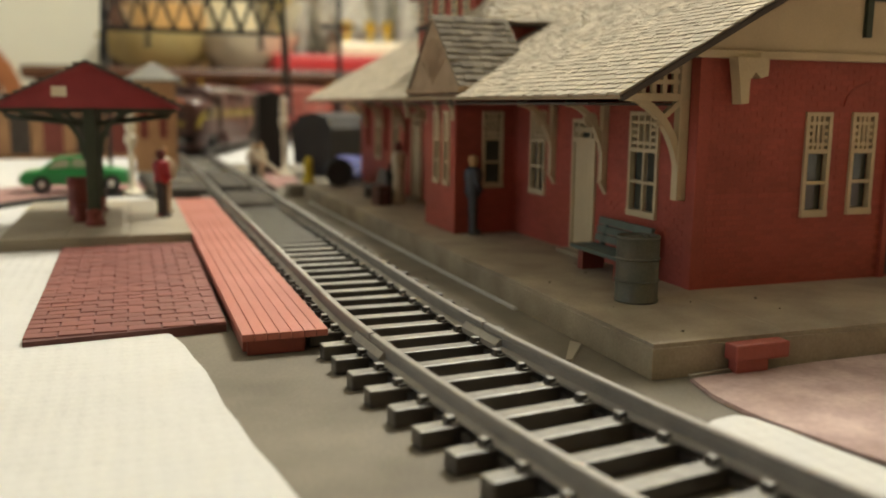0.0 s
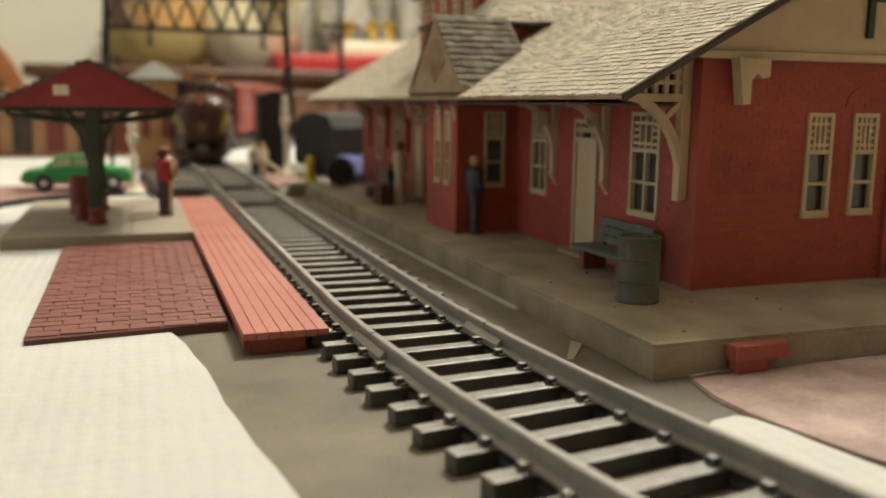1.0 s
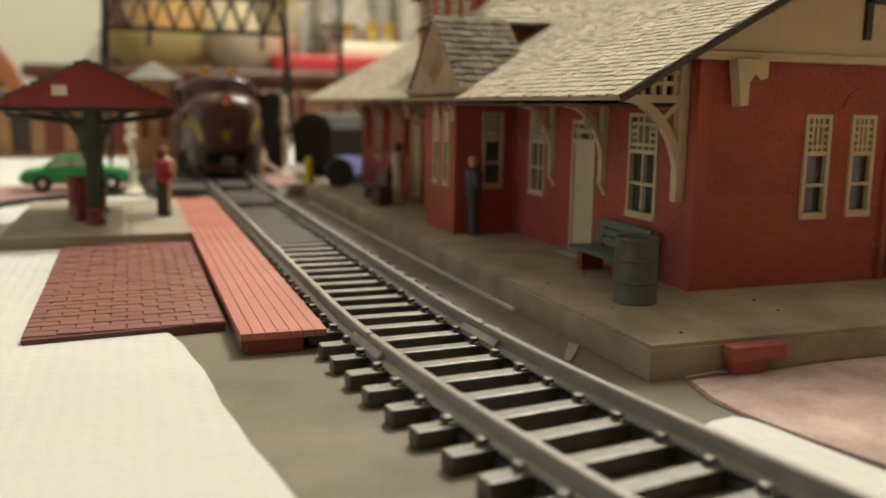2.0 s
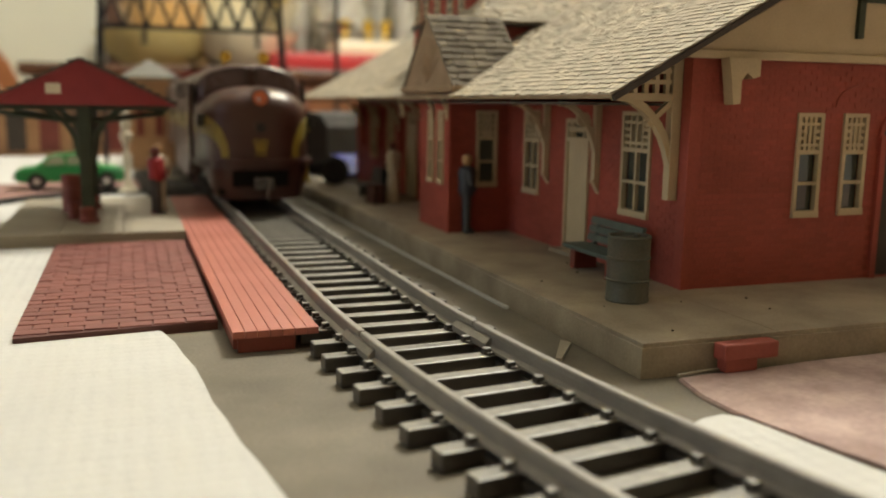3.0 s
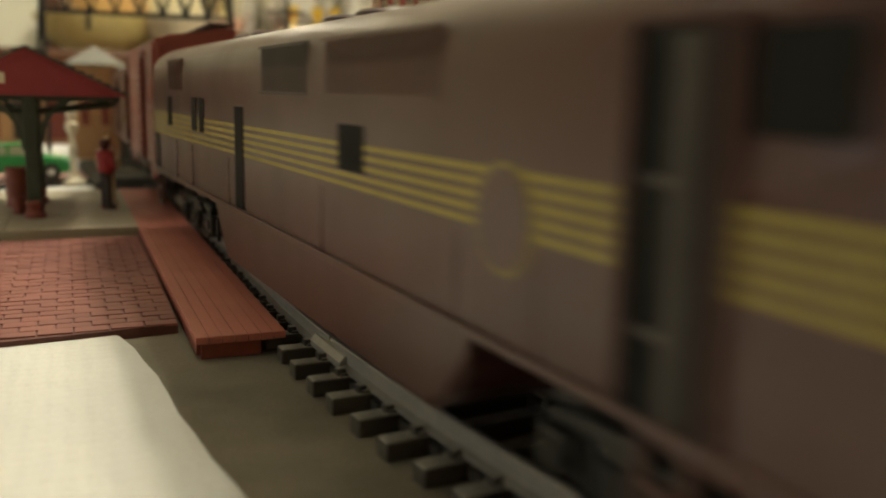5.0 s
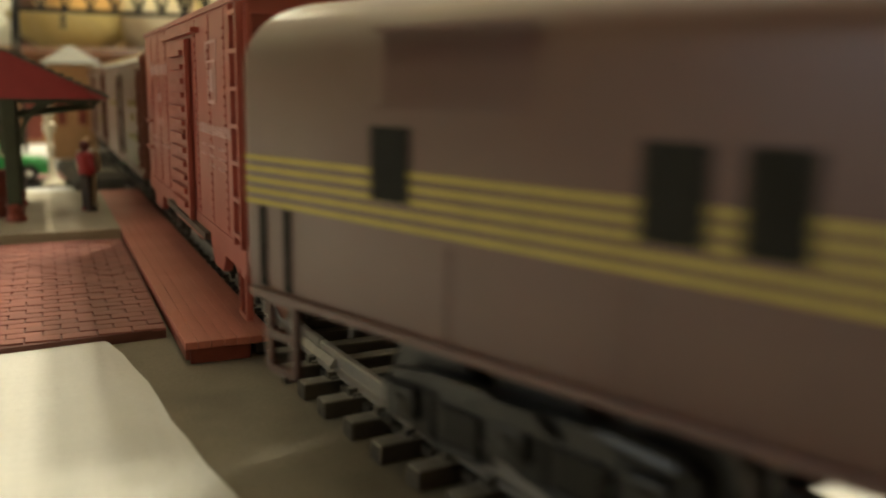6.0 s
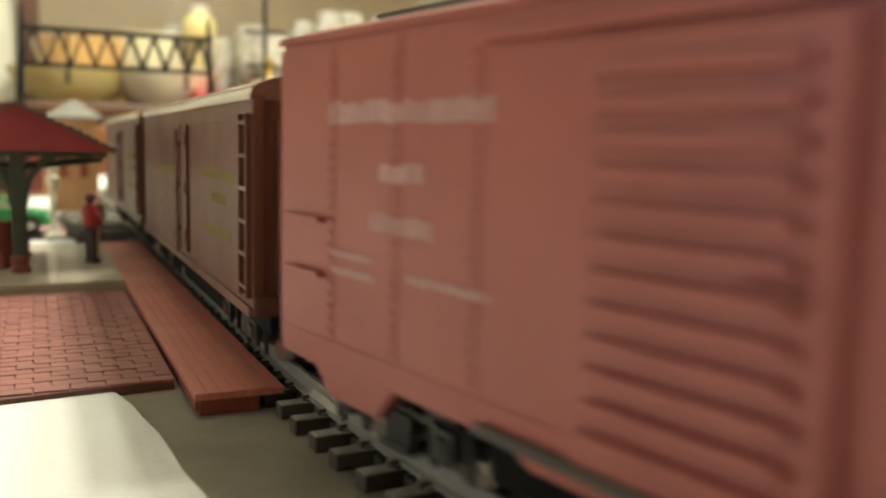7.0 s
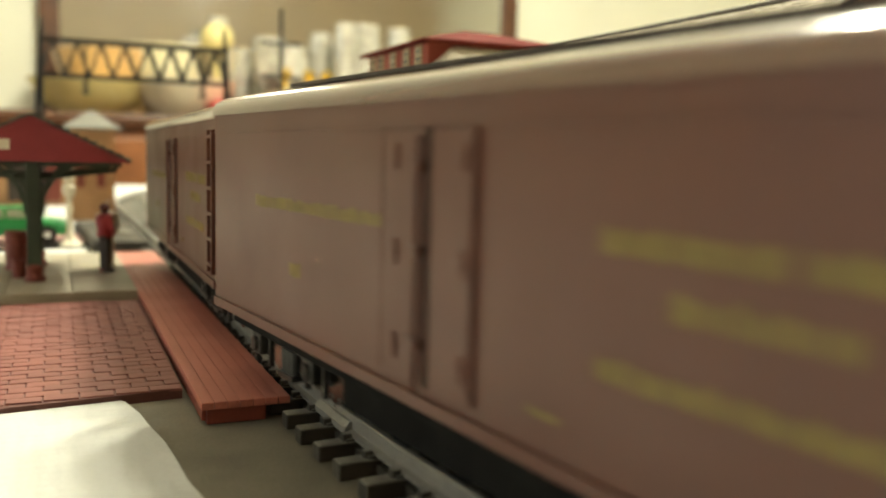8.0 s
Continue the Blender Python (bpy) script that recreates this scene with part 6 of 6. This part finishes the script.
for nm, a, m, lb in (("wall_north", (-1900, 2300, 2000, 2060, -790, 1650), M_PLASTER, "pale greenish plaster wall behind the sideboard"),
                     ("wall_south", (-1900, 2300, -1560, -1500, -790, 1650), M_BOUNCECUT, "unseen plain brown wall, toned down to cut bounce light"),
                     ("wall_east", (2300, 2360, -1560, 2060, -790, 1650), M_PLASTER, "plain pale plaster wall"),
                     ("ceiling", (-1960, 2360, -1560, 2060, 1650, 1700), M_CEIL, "plain white ceiling"),
                     ("floor", (-1960, 2360, -1560, 2060, -850, -790), M_FLOOR, "brown wooden floor")):
    tagged(part(nm, box(B(), *a), m), lb, nm.split("_")[0], kind="structure")

bm = B()
for a in ((-1560, -350, -790, 1650), (650, 2060, -790, 1650), (-350, 650, -790, 0), (-350, 650, 1100, 1650)):
    box(bm, -1960, -1900, *a)
tagged(part("wall_west", bm, M_PLASTER), "pale plaster wall with a window opening", "wall", kind="structure")
win = tagged(new("window_1"), "white-framed window letting in blue dusk light", "window", kind="structure")
for a in ((-350, -300, 0, 1100), (600, 650, 0, 1100), (-300, 600, 0, 50), (-300, 600, 1050, 1100), (-300, 600, 535, 565)):
    part("window_frame", box(B(), -1950, -1910, *a, 3), M_CEIL, win)

M_WOOD = mat("red_brown_sideboard_wood", (0.30, 0.115, 0.045), 0.35, var=0.2, size=45, fine=3, bump=0.05)
M_WOOD2 = mat("dark_sideboard_wood", (0.12, 0.05, 0.024), 0.35, var=0.2, size=45, fine=3, bump=0.05)
sb = thing("sideboard", "red-brown wooden sideboard with panelled doors against the wall", "sideboard", (380, 1500, -790))
part("top", box(B(), -570, 830, -18, 480, 862, 882, 6), M_WOOD2, sb)
part("carcass", box(B(), -550, 810, 0, 470, 90, 862, 3), M_WOOD, sb)
for i in range(4):
    x = -535 + i * 336
    bm = B()
    box(bm, x, x + 322, -14, 0, 690, 846, 5)
    d = part("drawer", bm, M_WOOD, sb)
    bm = B()
    tube(bm, (x + 161, -14, 768), (x + 161, -34, 768), 12, n=16)
    part("knob", bm, M_BRASS, d, smooth=True)
    bm = B()
    box(bm, x, x + 322, -14, 0, 120, 676, 5)
    box(bm, x + 50, x + 272, -22, -14, 180, 616, 6)
    d = part("panel_door", bm, M_WOOD, sb)
for x in (-530, 790):
    part("foot", box(B(), x - 30, x + 30, 10, 70, 0, 92, 8), M_WOOD2, sb)


def bowl(loc, r, h, material, label):
    b = thing("bowl", label, "bowl", loc, group="bowls on the sideboard")
    bm = B()
    lathe(bm, [(r * 0.45, 0), (r * 0.5, h * 0.08), (r * 0.8, h * 0.42), (r, h), (r * 0.95, h), (r * 0.74, h * 0.45), (r * 0.42, h * 0.15)], 40)
    part("bowl", bm, material, b, smooth=True)


M_CERAM = mat("yellow_ceramic", (0.72, 0.60, 0.26), 0.25, var=0.08, size=40, fine=2, bump=0.02)
M_CREAMC = mat("cream_ceramic", (0.80, 0.73, 0.52), 0.25, var=0.06, size=40, fine=2, bump=0.02)
M_ORANGE = mat("orange_tan_ceramic", (0.70, 0.44, 0.20), 0.3, var=0.1, size=40, fine=2, bump=0.02)
TOP = 92.0
bowl((20, 1680, TOP), 108, 62, M_CERAM, "wide yellow ceramic bowl on the sideboard")
bowl((170, 1640, TOP), 92, 66, M_CREAMC, "cream ceramic bowl on the sideboard")
bowl((70, 1860, TOP + 0.1), 118, 128, M_ORANGE, "large orange-tan bowl at the sideboard's back")
bowl((180, 1850, TOP), 130, 140, M_CREAMC, "large cream bowl at the sideboard's back")
tray = thing("tray", "glossy red tray with gilt ornaments on the sideboard", "tray", (330, 1560, TOP))
part("dish", box(B(), -135, 115, -60, 90, 0, 28, 6), M_SCARLET, tray)
dish = thing("white_dish", "white oblong dish on the red tray", "dish", (372, 1575, TOP + 28))
part("dish", box(B(), -60, 70, -40, 60, 0, 26, 8), M_CREAMC, dish)
for x in (-48, 14, 60):
    o = thing("ornament", "small gilt ornament standing on the white dish", "ornament", (372 + x * 0.7, 1590, TOP + 54), group="gilt ornaments")
    bm = B()
    lathe(bm, [(10, 0), (6, 5), (3, 14), (11, 24), (12, 32), (5, 40)], 18)
    part("figure", bm, M_BRASS, o, smooth=True)
gb = thing("gilt_ball", "round yellow gilt ball on a slim stand", "ornament", (236, 1700, TOP))
bm = B()
lathe(bm, [(26, 0), (22, 5), (6, 10), (5, 118), (12, 122), (26, 134), (31, 150), (26, 167), (10, 179), (2, 182)], 28)
part("ball", bm, M_CERAM, gb, smooth=True)
M_CRYSTAL = mat("cloudy_glassware", (0.78, 0.74, 0.64), 0.12, metal=0.35, var=0.25, size=25, fine=4, bump=0.1)
for i in range(22):
    x, y = 230 + rnd.uniform(-60, 430), 1720 + rnd.uniform(0, 200)
    r, h = rnd.uniform(18, 42), rnd.uniform(70, 230)
    v = thing("glass_vessel", "clouded glass or silver vessel on the sideboard", "glassware", (x, y, TOP), group="glassware on the sideboard")
    bm = B()
    lathe(bm, [(r * 0.7, 0), (r * 0.3, h * 0.12), (r * 0.3, h * 0.3), (r, h * 0.55), (r * 0.8, h), (r * 0.74, h), (r * 0.9, h * 0.56), (r * 0.2, h * 0.36)], 20)
    part("vessel", bm, M_CRYSTAL, v, smooth=True)
mirror = thing("framed_mirror", "wide dark-framed mirror leaning on the wall above the sideboard", "mirror", (330, 1985, 92))
M_MIRROR = mat("mirror_glass", (0.80, 0.80, 0.76), 0.06, metal=1.0, var=0.02, size=60, fine=3, bump=0.0)
part("glass", box(B(), -360, 640, -4, 4, 0, 560), M_MIRROR, mirror)
for a in ((-400, -360, -14, 8, 0, 600), (640, 680, -14, 8, 0, 600), (-360, 640, -14, 8, 560, 600)):
    part("frame", box(B(), *a, 4), M_WOOD2, mirror)

# wooden chair at the table's far side
M_CHAIR = mat("orange_brown_chair_wood", (0.36, 0.13, 0.045), 0.35, var=0.15, size=30, fine=2, bump=0.04)
ch = thing("dining_chair", "orange-brown wooden chair with an arched back behind the table", "chair", (-216, 1180, -790))
part("seat", box(B(), -200, 200, -210, 200, 430, 460, 10), M_CHAIR, ch)
bm = B()
arc = [(64 * math.copysign(abs(math.cos(a)) ** 0.8, math.cos(a)), 732 + 160 * math.sin(a)) for a in [math.pi * (1 - i / 16) for i in range(17)]]
ribbon(bm, [(-62, 455)] + arc + [(62, 455)], 20, "y", -12, 12)
part("arched_back", bm, M_CHAIR, ch)
for x in (-26, 0, 26):
    bm = B()
    tube(bm, (x, 0, 458), (x * 1.2, 0, 872), 6, n=10)
    part("spindle", bm, M_CHAIR, ch)
for x, y in ((-170, -180), (170, -180), (-170, 170), (170, 170)):
    bm = B()
    tube(bm, (x, y, 0), (x * 0.9, y * 0.9, 432), 15, 20, n=12)
    part("leg", bm, M_CHAIR, ch)

# chandelier over the table, out of the picture
cd = thing("chandelier", "brass chandelier with four bare bulbs over the table", "chandelier", (430, 650, 920))
M_BULB = bpy.data.materials.new("bulb_glow")
M_BULB.use_nodes = True
M_BULB.node_tree.nodes["Principled BSDF"].inputs["Emission Color"].default_value = (1.0, 0.86, 0.62, 1)
M_BULB.node_tree.nodes["Principled BSDF"].inputs["Emission Strength"].default_value = 6
bm = B()
tube(bm, (0, 0, 0), (0, 0, 730), 8, n=12)
lathe(bm, [(10, -40), (30, -10), (34, 20), (12, 60)], 20)
part("stem", bm, M_BRASS, cd, smooth=True)
for bx, by, watts in BULBS:
    dx, dy = bx - 430, by - 650
    bm = B()
    tube(bm, (0, 0, 20), (dx, dy, 62), 6, n=10)
    tube(bm, (dx, dy, 40), (dx, dy, 64), 16, n=14)
    part("arm", bm, M_BRASS, cd, smooth=True)

# ---- the train's run ----
RUN = [(0.0, 597), (0.5, 545), (1.0, 493), (1.5, 442), (2.8, 294), (3.0, 270), (3.5, 205.5), (4.0, 142), (4.5, 79.5), (4.7, 54), (5.8, -101), (6.0, -124), (6.2, -147.5), (6.4, -171.5), (6.6, -196), (7.0, -246), (7.5, -301.5), (8.0, -353.5)]


def nose_at(t):
    """Where the locomotive's nose is on the track, in millimetres, at t seconds."""
    i = max(k for k in range(len(RUN)) if RUN[k][0] <= t + 1e-9)
    if i == len(RUN) - 1:
        return RUN[-1][1]
    (t0, s0), (t1, s1) = RUN[i], RUN[i + 1]
    m0 = (s1 - RUN[i - 1][1]) / (t1 - RUN[i - 1][0]) if i else (s1 - s0) / (t1 - t0)
    m1 = (RUN[i + 2][1] - s0) / (RUN[i + 2][0] - t0) if i + 2 < len(RUN) else (s1 - s0) / (t1 - t0)
    d = t1 - t0
    u = (t - t0) / d
    return (2 * u**3 - 3 * u * u + 1) * s0 + (u**3 - 2 * u * u + u) * d * m0 + (3 * u * u - 2 * u**3) * s1 + (u**3 - u * u) * d * m1


def motions():
    for car, front, length, inset in TRAIN:
        rows = []
        for k in range(81):
            t = k * 0.1
            s = nose_at(t) + front
            ax, ay, _ = line(s + inset)
            bx, by, _ = line(s + length - inset)
            h = math.atan2(-(bx - ax), by - ay)
            ux, uy = -math.sin(h), math.cos(h)
            rows.append((t, pose((ax - ux * inset) * MM, (ay - uy * inset) * MM, 5.0 * MM, 0, 0, math.degrees(h))))
        walk(car, rows)


motions()
